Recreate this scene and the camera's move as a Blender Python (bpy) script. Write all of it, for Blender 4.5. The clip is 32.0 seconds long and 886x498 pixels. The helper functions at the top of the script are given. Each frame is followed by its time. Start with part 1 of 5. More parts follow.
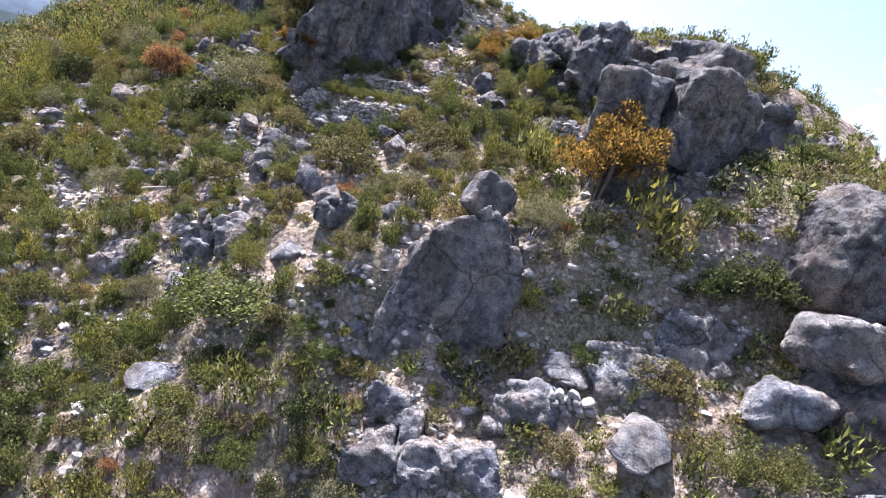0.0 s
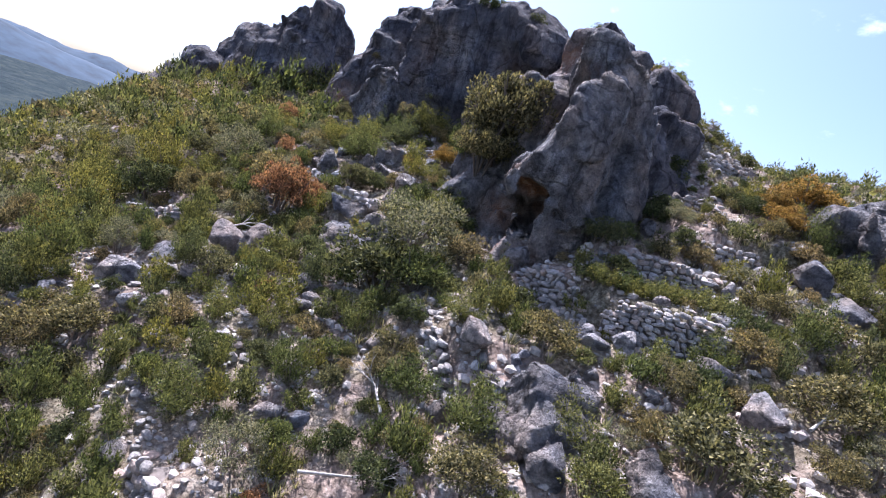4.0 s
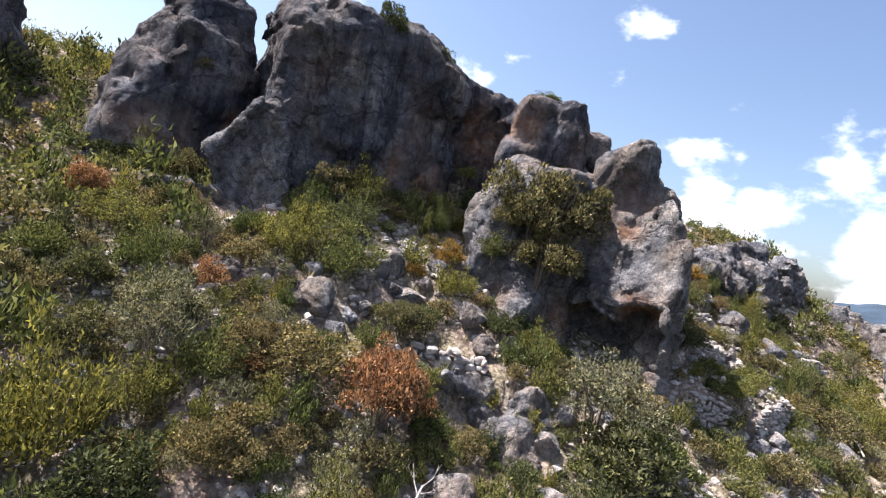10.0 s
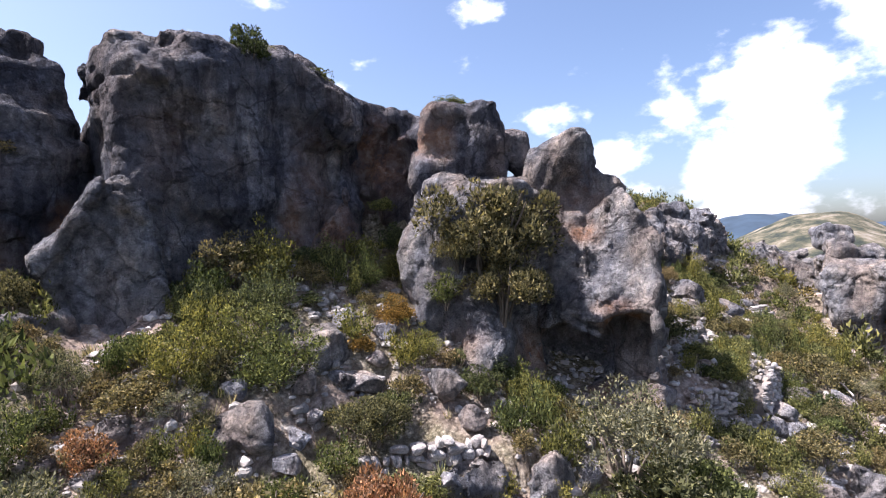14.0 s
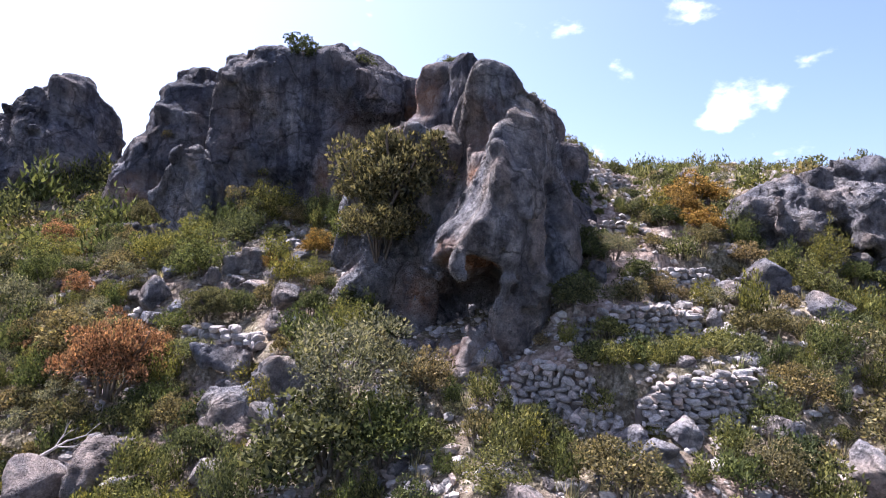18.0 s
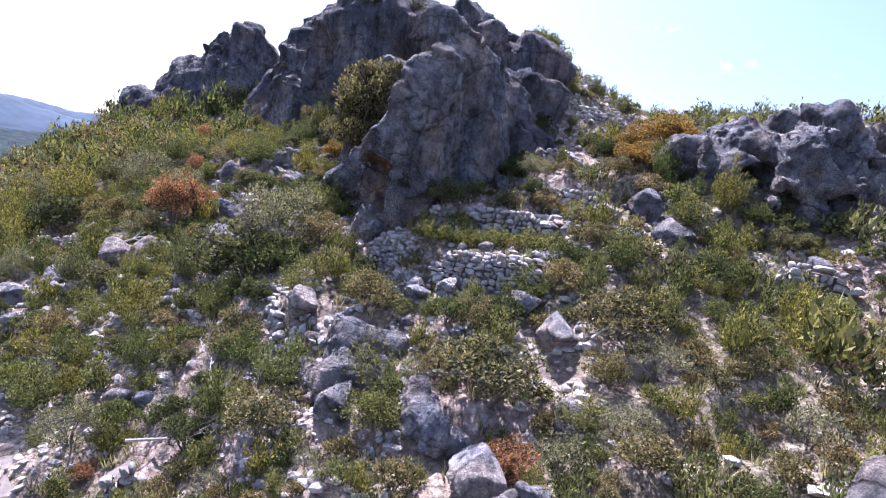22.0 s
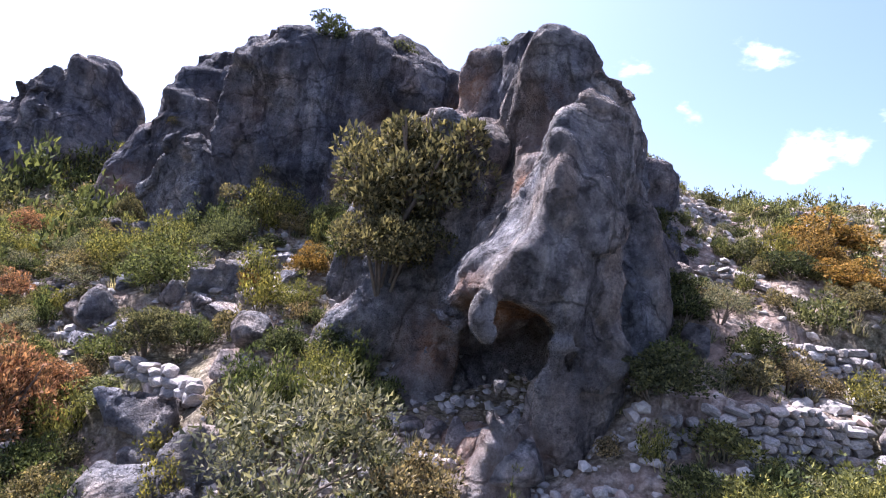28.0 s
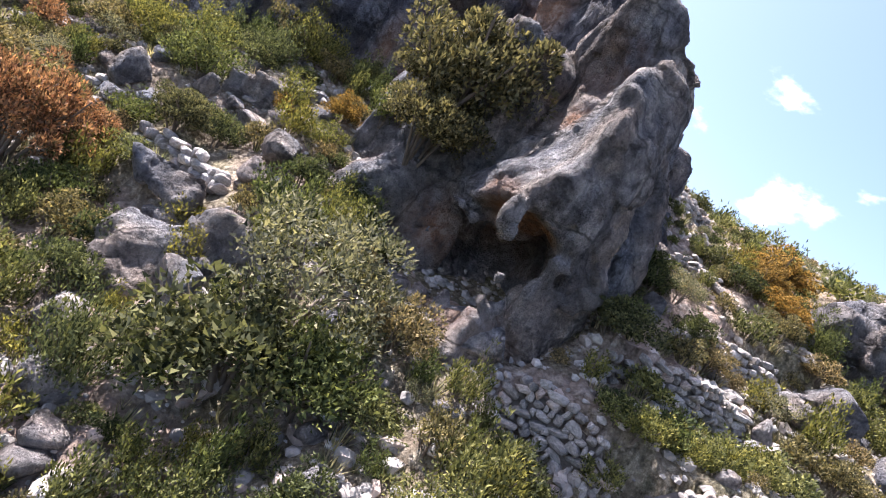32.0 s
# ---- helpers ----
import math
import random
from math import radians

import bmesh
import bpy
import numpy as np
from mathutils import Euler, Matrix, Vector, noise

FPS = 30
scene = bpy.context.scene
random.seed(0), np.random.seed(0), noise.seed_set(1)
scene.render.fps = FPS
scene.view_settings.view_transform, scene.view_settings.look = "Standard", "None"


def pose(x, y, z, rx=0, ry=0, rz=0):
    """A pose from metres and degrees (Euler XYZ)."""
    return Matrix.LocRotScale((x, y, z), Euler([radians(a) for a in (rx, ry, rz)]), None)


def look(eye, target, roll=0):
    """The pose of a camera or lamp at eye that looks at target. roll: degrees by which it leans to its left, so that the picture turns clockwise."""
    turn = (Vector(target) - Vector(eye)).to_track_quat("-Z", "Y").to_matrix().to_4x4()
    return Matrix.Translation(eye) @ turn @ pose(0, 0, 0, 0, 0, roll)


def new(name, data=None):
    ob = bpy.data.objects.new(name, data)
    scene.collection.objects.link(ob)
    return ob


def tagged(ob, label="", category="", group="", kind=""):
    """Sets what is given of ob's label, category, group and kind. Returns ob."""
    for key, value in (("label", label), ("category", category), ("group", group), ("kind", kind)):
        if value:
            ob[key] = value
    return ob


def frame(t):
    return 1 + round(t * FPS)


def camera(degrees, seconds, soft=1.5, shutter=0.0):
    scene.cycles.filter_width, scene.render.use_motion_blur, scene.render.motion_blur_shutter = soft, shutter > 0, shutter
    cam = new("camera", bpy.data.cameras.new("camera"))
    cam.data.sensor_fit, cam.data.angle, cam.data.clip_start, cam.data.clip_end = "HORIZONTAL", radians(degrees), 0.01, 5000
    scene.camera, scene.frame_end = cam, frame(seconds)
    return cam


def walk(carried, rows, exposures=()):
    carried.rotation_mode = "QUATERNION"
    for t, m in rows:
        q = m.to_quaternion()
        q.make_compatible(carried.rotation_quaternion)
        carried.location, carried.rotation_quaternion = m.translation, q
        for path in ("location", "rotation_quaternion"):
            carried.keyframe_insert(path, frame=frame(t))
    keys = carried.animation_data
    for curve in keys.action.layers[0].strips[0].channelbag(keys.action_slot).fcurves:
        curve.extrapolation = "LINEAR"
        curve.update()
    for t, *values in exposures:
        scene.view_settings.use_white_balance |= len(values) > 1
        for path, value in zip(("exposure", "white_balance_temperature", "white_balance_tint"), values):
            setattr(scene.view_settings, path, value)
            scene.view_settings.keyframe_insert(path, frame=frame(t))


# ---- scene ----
cam = camera(80.5, 32.0, soft=1.05)
ROWS = [
    (0, 6.183, -20.832, 1.397, 74.57, -13.44, 2.98),
    (0.5, 6.009, -20.231, 1.783, 74.35, -21.79, 10.08),
    (1, 5.511, -19.326, 2.013, 74.50, -24.38, 12.52),
    (1.5, 4.840, -18.339, 1.963, 77.12, -25.20, 13.19),
    (2, 3.645, -17.126, 1.853, 79.12, -24.98, 11.98),
    (2.5, 2.235, -15.994, 1.896, 79.25, -25.96, 11.71),
    (3, 0.585, -14.793, 1.831, 79.49, -26.90, 11.49),
    (3.5, -0.920, -13.691, 1.791, 81.01, -20.95, 9.33),
    (5.5, -6.239, -9.482, 2.430, 87.56, -20.02, -11.51),
    (6, -7.328, -8.650, 2.390, 91.66, -23.19, -11.28),
    (6.5, -8.211, -8.078, 2.180, 95.26, -23.71, -20.21),
    (7, -9.506, -7.516, 1.978, 92.26, -16.93, -29.91),
    (7.5, -10.734, -7.071, 2.082, 90.81, -15.18, -35.62),
    (8, -11.964, -6.579, 2.498, 89.35, -15.78, -43.05),
    (8.5, -12.989, -5.918, 2.964, 88.64, -19.02, -45.47),
    (9, -13.979, -4.978, 3.292, 87.73, -21.01, -46.14),
    (9.5, -14.744, -4.027, 3.399, 87.61, -18.22, -46.88),
    (10, -15.537, -2.936, 3.648, 87.39, -13.07, -49.83),
    (10.5, -16.055, -1.984, 3.850, 86.66, -5.22, -57.60),
    (11, -16.349, -1.060, 4.215, 86.60, -2.99, -62.30),
    (11.5, -16.408, -0.451, 4.494, 87.72, -1.64, -63.10),
    (12, -16.247, -0.001, 4.580, 86.54, -0.03, -63.84),
    (12.5, -15.938, 0.207, 4.708, 86.80, 1.07, -64.15),
    (13, -15.454, 0.241, 4.745, 85.83, 0.68, -63.65),
    (13.5, -14.906, 0.041, 4.661, 88.28, 3.09, -62.07),
    (14, -14.112, -0.374, 4.538, 89.13, 1.18, -61.72),
    (14.5, -13.312, -0.887, 4.731, 90.09, 1.27, -61.75),
    (15, -12.333, -1.580, 4.706, 87.74, 0.66, -60.90),
    (15.5, -11.394, -2.339, 4.449, 89.77, 4.91, -59.64),
    (17.5, -6.469, -7.334, 2.823, 91.35, 2.84, -26.25),
    (18, -4.982, -8.657, 2.727, 90.57, -2.71, -18.83),
    (18.5, -3.754, -9.869, 2.549, 90.72, -6.87, -14.92),
    (19, -2.547, -11.073, 2.867, 89.81, -6.94, -11.74),
    (19.5, -1.588, -12.014, 2.804, 81.71, -7.40, -6.88),
    (20, -0.565, -12.812, 2.988, 79.93, -11.45, -3.62),
    (20.5, 0.175, -13.213, 2.981, 80.59, -12.37, -0.28),
    (21, 0.921, -13.451, 2.723, 81.13, -12.24, 3.08),
    (21.5, 1.503, -13.460, 2.384, 81.04, -9.96, 4.27),
    (22, 2.101, -13.251, 2.191, 83.06, -9.29, 4.00),
    (22.5, 2.504, -12.924, 2.121, 85.02, -8.57, 4.72),
    (23, 2.765, -12.446, 2.109, 86.31, -10.34, 5.15),
    (23.5, 2.752, -11.969, 2.158, 84.37, -10.53, 4.88),
    (24, 2.524, -11.315, 2.309, 79.11, -9.63, 4.97),
    (24.5, 2.142, -10.567, 2.597, 79.49, -15.24, 7.52),
    (25, 1.492, -9.593, 2.715, 78.61, -20.98, 8.95),
    (25.5, 0.574, -8.560, 2.892, 79.50, -21.20, 7.74),
    (26, -0.582, -7.419, 2.993, 88.84, -11.00, 4.40),
    (26.5, -1.584, -6.512, 2.955, 93.09, -7.55, 5.04),
    (28.5, -3.894, -5.145, 2.911, 92.45, -7.19, -18.33),
    (29, -4.195, -5.384, 2.582, 90.67, -6.69, -19.24),
    (29.5, -4.114, -5.506, 2.026, 89.35, -9.83, -21.99),
    (30, -4.108, -5.723, 1.930, 91.94, -11.76, -20.70),
    (30.5, -4.054, -5.950, 1.748, 91.99, -10.04, -19.50),
    (31, -3.875, -6.198, 1.496, 88.55, -18.22, -18.63),
    (31.5, -3.824, -6.245, 1.574, 85.24, -35.33, -16.93),
    (32, -4.575, -5.738, 2.258, 84.48, -30.28, -18.07),
]
LIGHTNESS = [  # seconds, stops, kelvin, tint: the picture turns cooler and a little paler where the camera faces the sun
    (0.0, 1.56, 5750, 17), (3.0, 1.32, 5350, 21), (6.0, 1.28, 5950, 17), (7.0, 1.2, 5950, 14), (8.0, 1.22, 6400, 13), (10.0, 1.18, 6200, 14), (13.0, 1.14, 6050, 18), (15.0, 1.14, 5900, 20), (18.0, 1.36, 5750, 23),
    (21.0, 1.55, 5450, 27), (24.0, 1.5, 5300, 27), (26.0, 1.6, 5600, 25), (29.0, 1.64, 5700, 25), (30.0, 1.74, 6050, 25), (31.0, 1.5, 5750, 22), (32.0, 1.68, 6050, 18)]
walk(cam, [(t, pose(x, y, z, rx, ry, rz)) for t, x, y, z, rx, ry, rz in ROWS], LIGHTNESS)

# ---- sky, clouds, sun ----
SUN_AZ, SUN_EL = 29.0, 59.0            # degrees left of +y, degrees above the horizon
world = bpy.data.worlds.new("sky")
scene.world = world
world.use_nodes = True
wt = world.node_tree
wt.nodes.clear()


def wnode(kind, **vals):
    n = wt.nodes.new(kind)
    for key, v in vals.items():
        n.inputs[key].default_value = v
    return n


sky = wt.nodes.new("ShaderNodeTexSky")
sky.sky_type, sky.sun_disc = "NISHITA", False
sky.sun_elevation, sky.sun_rotation = radians(SUN_EL), radians(-SUN_AZ)
sky.air_density, sky.dust_density, sky.ozone_density, sky.altitude = 1.0, 3.0, 1.0, 300
coord = wt.nodes.new("ShaderNodeTexCoord")
cloud_noise = wt.nodes.new("ShaderNodeTexNoise")
cloud_noise.inputs["Scale"].default_value, cloud_noise.inputs["Detail"].default_value = 8.5, 7.0
cloud_noise.inputs["Roughness"].default_value = 0.55
stretch = wt.nodes.new("ShaderNodeMapping")
stretch.inputs["Scale"].default_value = (1, 1, 1.7)
wt.links.new(coord.outputs["Generated"], stretch.inputs["Vector"])
wt.links.new(stretch.outputs["Vector"], cloud_noise.inputs["Vector"])


def cloud_bank(az, el, width, strength, prev):
    """A soft round patch of the sky in which cumulus stands: az degrees left of +y."""
    a, e = radians(az), radians(el)
    centre = (-math.sin(a) * math.cos(e), math.cos(a) * math.cos(e), math.sin(e))
    dist = wt.nodes.new("ShaderNodeVectorMath")
    dist.operation = "DISTANCE"
    dist.inputs[1].default_value = centre
    wt.links.new(coord.outputs["Generated"], dist.inputs[0])
    ramp = wt.nodes.new("ShaderNodeMapRange")
    ramp.inputs["From Min"].default_value, ramp.inputs["From Max"].default_value = 0.0, width
    ramp.inputs["To Min"].default_value, ramp.inputs["To Max"].default_value = strength, 0.0
    wt.links.new(dist.outputs["Value"], ramp.inputs["Value"])
    if prev is None:
        return ramp.outputs["Result"]
    top = wt.nodes.new("ShaderNodeMath")
    top.operation = "MAXIMUM"
    wt.links.new(prev, top.inputs[0])
    wt.links.new(ramp.outputs["Result"], top.inputs[1])
    return top.outputs["Value"]


banks = None
for bank in ((-93, 10, 0.26, 0.33), (-103, 16, 0.2, 0.3), (-78, 7, 0.2, 0.33), (-114, 12, 0.35, 0.33), (-150, 14, 0.4, 0.3), (-43, 24, 0.08, 0.2), (-47, 15, 0.09, 0.2), (-66, 25, 0.07, 0.19), (-36, 9, 0.1, 0.18), (120, 20, 0.4, 0.3)):
    banks = cloud_bank(*bank, banks)
add = wt.nodes.new("ShaderNodeMath")
add.operation = "ADD"
wt.links.new(cloud_noise.outputs["Fac"], add.inputs[0])
wt.links.new(banks, add.inputs[1])
mask = wt.nodes.new("ShaderNodeMapRange")
mask.interpolation_type = "SMOOTHSTEP"
mask.inputs["From Min"].default_value, mask.inputs["From Max"].default_value = 0.63, 0.84
wt.links.new(add.outputs["Value"], mask.inputs["Value"])
cloud_mix = wt.nodes.new("ShaderNodeMixRGB")
cloud_mix.inputs["Color2"].default_value = (9.5, 9.6, 10.0, 1)
wt.links.new(mask.outputs["Result"], cloud_mix.inputs["Fac"])
wt.links.new(sky.outputs["Color"], cloud_mix.inputs["Color1"])
back = wnode("ShaderNodeBackground", Strength=0.1)
wt.links.new(cloud_mix.outputs["Color"], back.inputs["Color"])
world_out = wt.nodes.new("ShaderNodeOutputWorld")
wt.links.new(back.outputs["Background"], world_out.inputs["Surface"])

sun_data = bpy.data.lights.new("sun", "SUN")
sun_data.energy, sun_data.angle, sun_data.color = 5.6, radians(0.55), (1.0, 0.965, 0.915)
sun = new("sun", sun_data)
sa, se = radians(SUN_AZ), radians(SUN_EL)
sun.matrix_world = look((-math.sin(sa) * math.cos(se) * 90, math.cos(sa) * math.cos(se) * 90, math.sin(se) * 90), (0, 0, 0))


# ---- noise ----
def lattice(i, j, k, seed):
    h = (i * 73856093) ^ (j * 19349663) ^ (k * 83492791) ^ (seed * 2654435761)
    h = (h ^ (h >> 13)) * 1274126177
    h = (h ^ (h >> 16)) & 0xFFFFFF
    return h.astype(np.float64) / 0x7FFFFF - 1.0


def value_noise(p, seed=0):
    q = np.floor(p).astype(np.int64)
    f = p - q
    f = f * f * (3 - 2 * f)
    i, j, k = q[..., 0], q[..., 1], q[..., 2]
    u, v, w = f[..., 0], f[..., 1], f[..., 2]
    out = 0.0
    for a in (0, 1):
        for b in (0, 1):
            for c in (0, 1):
                out = out + lattice(i + a, j + b, k + c, seed) * (u if a else 1 - u) * (v if b else 1 - v) * (w if c else 1 - w)
    return out


def fbm(p, octaves=4, seed=0, gain=0.5):
    out, amp = 0.0, 1.0
    for o in range(octaves):
        out = out + amp * value_noise(p * (2.03 ** o) + 17.3 * o, seed + o)
        amp *= gain
    return out


def ridged(p, octaves=3, seed=0):
    out, amp = 0.0, 1.0
    for o in range(octaves):
        out = out + amp * (1 - 2 * np.abs(value_noise(p * (2.1 ** o) + 9.1 * o, seed + o)))
        amp *= 0.5
    return out


def xyz(x, y, z=0.0):
    return np.stack(np.broadcast_arrays(np.asarray(x, float), np.asarray(y, float), np.asarray(z, float)), -1)


# ---- the lie of the land ----
def smin(a, b, k):
    h = np.clip(0.5 + 0.5 * (b - a) / k, 0, 1)
    return b * (1 - h) + a * h - k * h * (1 - h)


TERRACES = [  # x0, y0, x1, y1, fall: a level shelf above a dry wall
    (-0.2, 0.5, 1.2, -0.8, 0.55), (0.9, -0.85, 3.9, -1.6, 0.75), (1.2, 0.9, 4.3, 0.6, 0.6), (4.2, 2.2, 6.6, 1.6, 0.5),
    (-7.0, 4.2, -4.6, 3.0, 0.4), (-2.0, -1.5, -1.0, -3.2, 0.6)]


def land(x, y):
    """The hillside without its fine relief."""
    x, y = np.asarray(x, float), np.asarray(y, float)
    z = 0.0 + 0.306 * x + 0.497 * y + 0.0010 * x * x - 0.0020 * x * y - 0.0034 * y * y
    for x0, y0, x1, y1, fall in TERRACES:
        ln = math.hypot(x1 - x0, y1 - y0)
        ux, uy = (x1 - x0) / ln, (y1 - y0) / ln
        along = ((x - x0) * ux + (y - y0) * uy) / ln
        up = (x - x0) * -uy + (y - y0) * ux           # metres uphill of the wall
        inside = np.clip((along + 0.15) / 0.2, 0, 1) * np.clip((1.15 - along) / 0.2, 0, 1)
        step = np.where(up > 0, np.clip(1 - up / 2.6, 0, 1), -np.clip(1 + up / 2.2, 0, 1) ** 1.5)
        z = z + 0.5 * fall * step * inside
    crest = 7.4 - 0.03 * np.clip(y - 9, 0, None) * np.clip((x + 3) / 6, 0, 1)
    z = smin(z, crest, 2.2)
    z = z + 3.2 * np.exp(-((x - 2.8) / 2.9) ** 2 - ((y - 9.2) / 3.2) ** 2)
    z = z - 0.5 * np.clip((x - 6) / 3, 0, 1) * np.clip((y - 4) / 3, 0, 1)
    z = z - 0.05 * np.clip(x - 14, 0, 25) ** 2
    z = z - 0.03 * np.clip(y - 25, 0, 60) ** 1.7
    z = z - 0.075 * np.clip(-17 - x, 0, 60) ** 1.5
    return z


def ease(v):
    v = np.clip(v, 0, 1)
    return v * v * (3 - 2 * v)


def falls(x, y):
    """How far the slope lies below the even hillside: the lower slope, the scarp under the tilted slab, the hollow before the cliff."""
    return (0.4 * ease((-0.5 - y) / 3) * ease((y + 7) / 2) + 0.65 * ease((-5.6 - y) / 1.6) * ease((1.5 - x) / 2) + 1.85 * ease((-8.0 - y) / 1.8) * ease((x - 2.8) / 2.5)
            + 0.4 * ease((-4 - x) / 2) * ease((y - 1) / 2) * ease((8 - y) / 2) + 0.8 * ease((x - 6.5) / 2) * ease((1.4 - y) / 1.4) * ease((y + 4.4) / 1.4))


def ground(x, y):
    x, y = np.asarray(x, float), np.asarray(y, float)
    far = np.hypot(x, y)
    near = np.clip(1.5 - far / 60, 0, 1)
    z = land(np.clip(x, -95, 75), np.clip(y, -60, 85)) - falls(x, y)
    p = xyz(x, y)
    z = z + near * (0.38 * fbm(p * 0.22, 3, 5) + 0.16 * ridged(p * 0.75, 3, 9) + 0.05 * fbm(p * 2.6, 2, 12))
    hollow = np.exp(-(((x + 1.0) / 2.5) ** 2 + ((y - 3.15) / 1.65) ** 2) ** 3)      # the floor of the cave
    z = z * (1 - hollow) + (0.75 + 0.12 * (x + 1.0) + 0.2 * (y - 3.0) + 0.05 * fbm(p * 2.6, 2, 12)) * hollow
    # the valleys and the far hills
    low = np.clip((far - 75) / 220, 0, 1)
    az = np.degrees(np.arctan2(-x, y))
    valley = -34 + 9 * fbm(p / 140, 4, 30)
    z = z * (1 - low * low * (3 - 2 * low)) + valley * low * low * (3 - 2 * low)
    for a, half, r0, wide, high in ((-97, 10, 420, 150, 42), (-118, 15, 300, 110, 40), (-78, 16, 700, 200, 34), (170, 60, 1500, 500, 120)):
        d = (az - a + 180) % 360 - 180
        bump = np.exp(-(d / half) ** 2) * np.exp(-((far - r0) / wide) ** 2)
        z = z + high * bump * (1 + 0.35 * fbm(p / 170, 4, 40))
    return z


# ---- materials ----
def material(name):
    m = bpy.data.materials.new(name)
    m.use_nodes = True
    nt = m.node_tree
    return m, nt, nt.nodes["Principled BSDF"]


def tex(nt, scale, detail=6.0, rough=0.6, kind="ShaderNodeTexNoise", space="Object", stretch=None):
    c = nt.nodes.new("ShaderNodeTexCoord") if space == "Object" else nt.nodes.new("ShaderNodeNewGeometry")
    out = c.outputs["Object"] if space == "Object" else c.outputs["Position"]
    if stretch:
        mp = nt.nodes.new("ShaderNodeMapping")
        mp.inputs["Scale"].default_value = stretch
        nt.links.new(out, mp.inputs["Vector"])
        out = mp.outputs["Vector"]
    n = nt.nodes.new(kind)
    n.inputs["Scale"].default_value = scale
    if kind == "ShaderNodeTexNoise":
        n.inputs["Detail"].default_value, n.inputs["Roughness"].default_value = detail, rough
    nt.links.new(out, n.inputs["Vector"])
    return n


def ramp(nt, src, stops):
    r = nt.nodes.new("ShaderNodeValToRGB")
    while len(r.color_ramp.elements) < len(stops):
        r.color_ramp.elements.new(0.5)
    for el, (pos, col) in zip(r.color_ramp.elements, stops):
        el.position, el.color = pos, (*col, 1) if len(col) == 3 else col
    nt.links.new(src, r.inputs["Fac"])
    return r.outputs["Color"]


def mix(nt, fac, a, b, blend="MIX"):
    n = nt.nodes.new("ShaderNodeMixRGB")
    n.blend_type = blend
    for sock, v in (("Fac", fac), ("Color1", a), ("Color2", b)):
        if isinstance(v, (int, float)):
            n.inputs[sock].default_value = v
        elif isinstance(v, tuple):
            n.inputs[sock].default_value = (*v, 1) if len(v) == 3 else v
        else:
            nt.links.new(v, n.inputs[sock])
    return n.outputs["Color"]


def bump(nt, bsdf, heights, distance=0.05, strength=0.8):
    prev = None
    for h, s in heights:
        b = nt.nodes.new("ShaderNodeBump")
        b.inputs["Distance"].default_value, b.inputs["Strength"].default_value = distance * s, strength
        nt.links.new(h, b.inputs["Height"])
        if prev:
            nt.links.new(prev, b.inputs["Normal"])
        prev = b.outputs["Normal"]
    nt.links.new(prev, bsdf.inputs["Normal"])


def maths(nt, op, a, b):
    n = nt.nodes.new("ShaderNodeMath")
    n.operation = op
    for i, v in enumerate((a, b)):
        if isinstance(v, (int, float)):
            n.inputs[i].default_value = v
        else:
            nt.links.new(v, n.inputs[i])
    return n.outputs["Value"]


def warped(nt, amount, scale):
    """World places pushed about by noise, so that cells and lines run unevenly."""
    geo = nt.nodes.new("ShaderNodeNewGeometry")
    n = tex(nt, scale, 4, 0.6, space="World")
    push = nt.nodes.new("ShaderNodeVectorMath")
    push.operation = "MULTIPLY_ADD"
    push.inputs[1].default_value = (amount, amount, amount)
    nt.links.new(n.outputs["Color"], push.inputs[0])
    nt.links.new(geo.outputs["Position"], push.inputs[2])
    return push.outputs["Vector"]


def cells(nt, vector, scale, feature):
    v = nt.nodes.new("ShaderNodeTexVoronoi")
    v.feature = feature
    v.inputs["Scale"].default_value = scale
    nt.links.new(vector, v.inputs["Vector"])
    return v


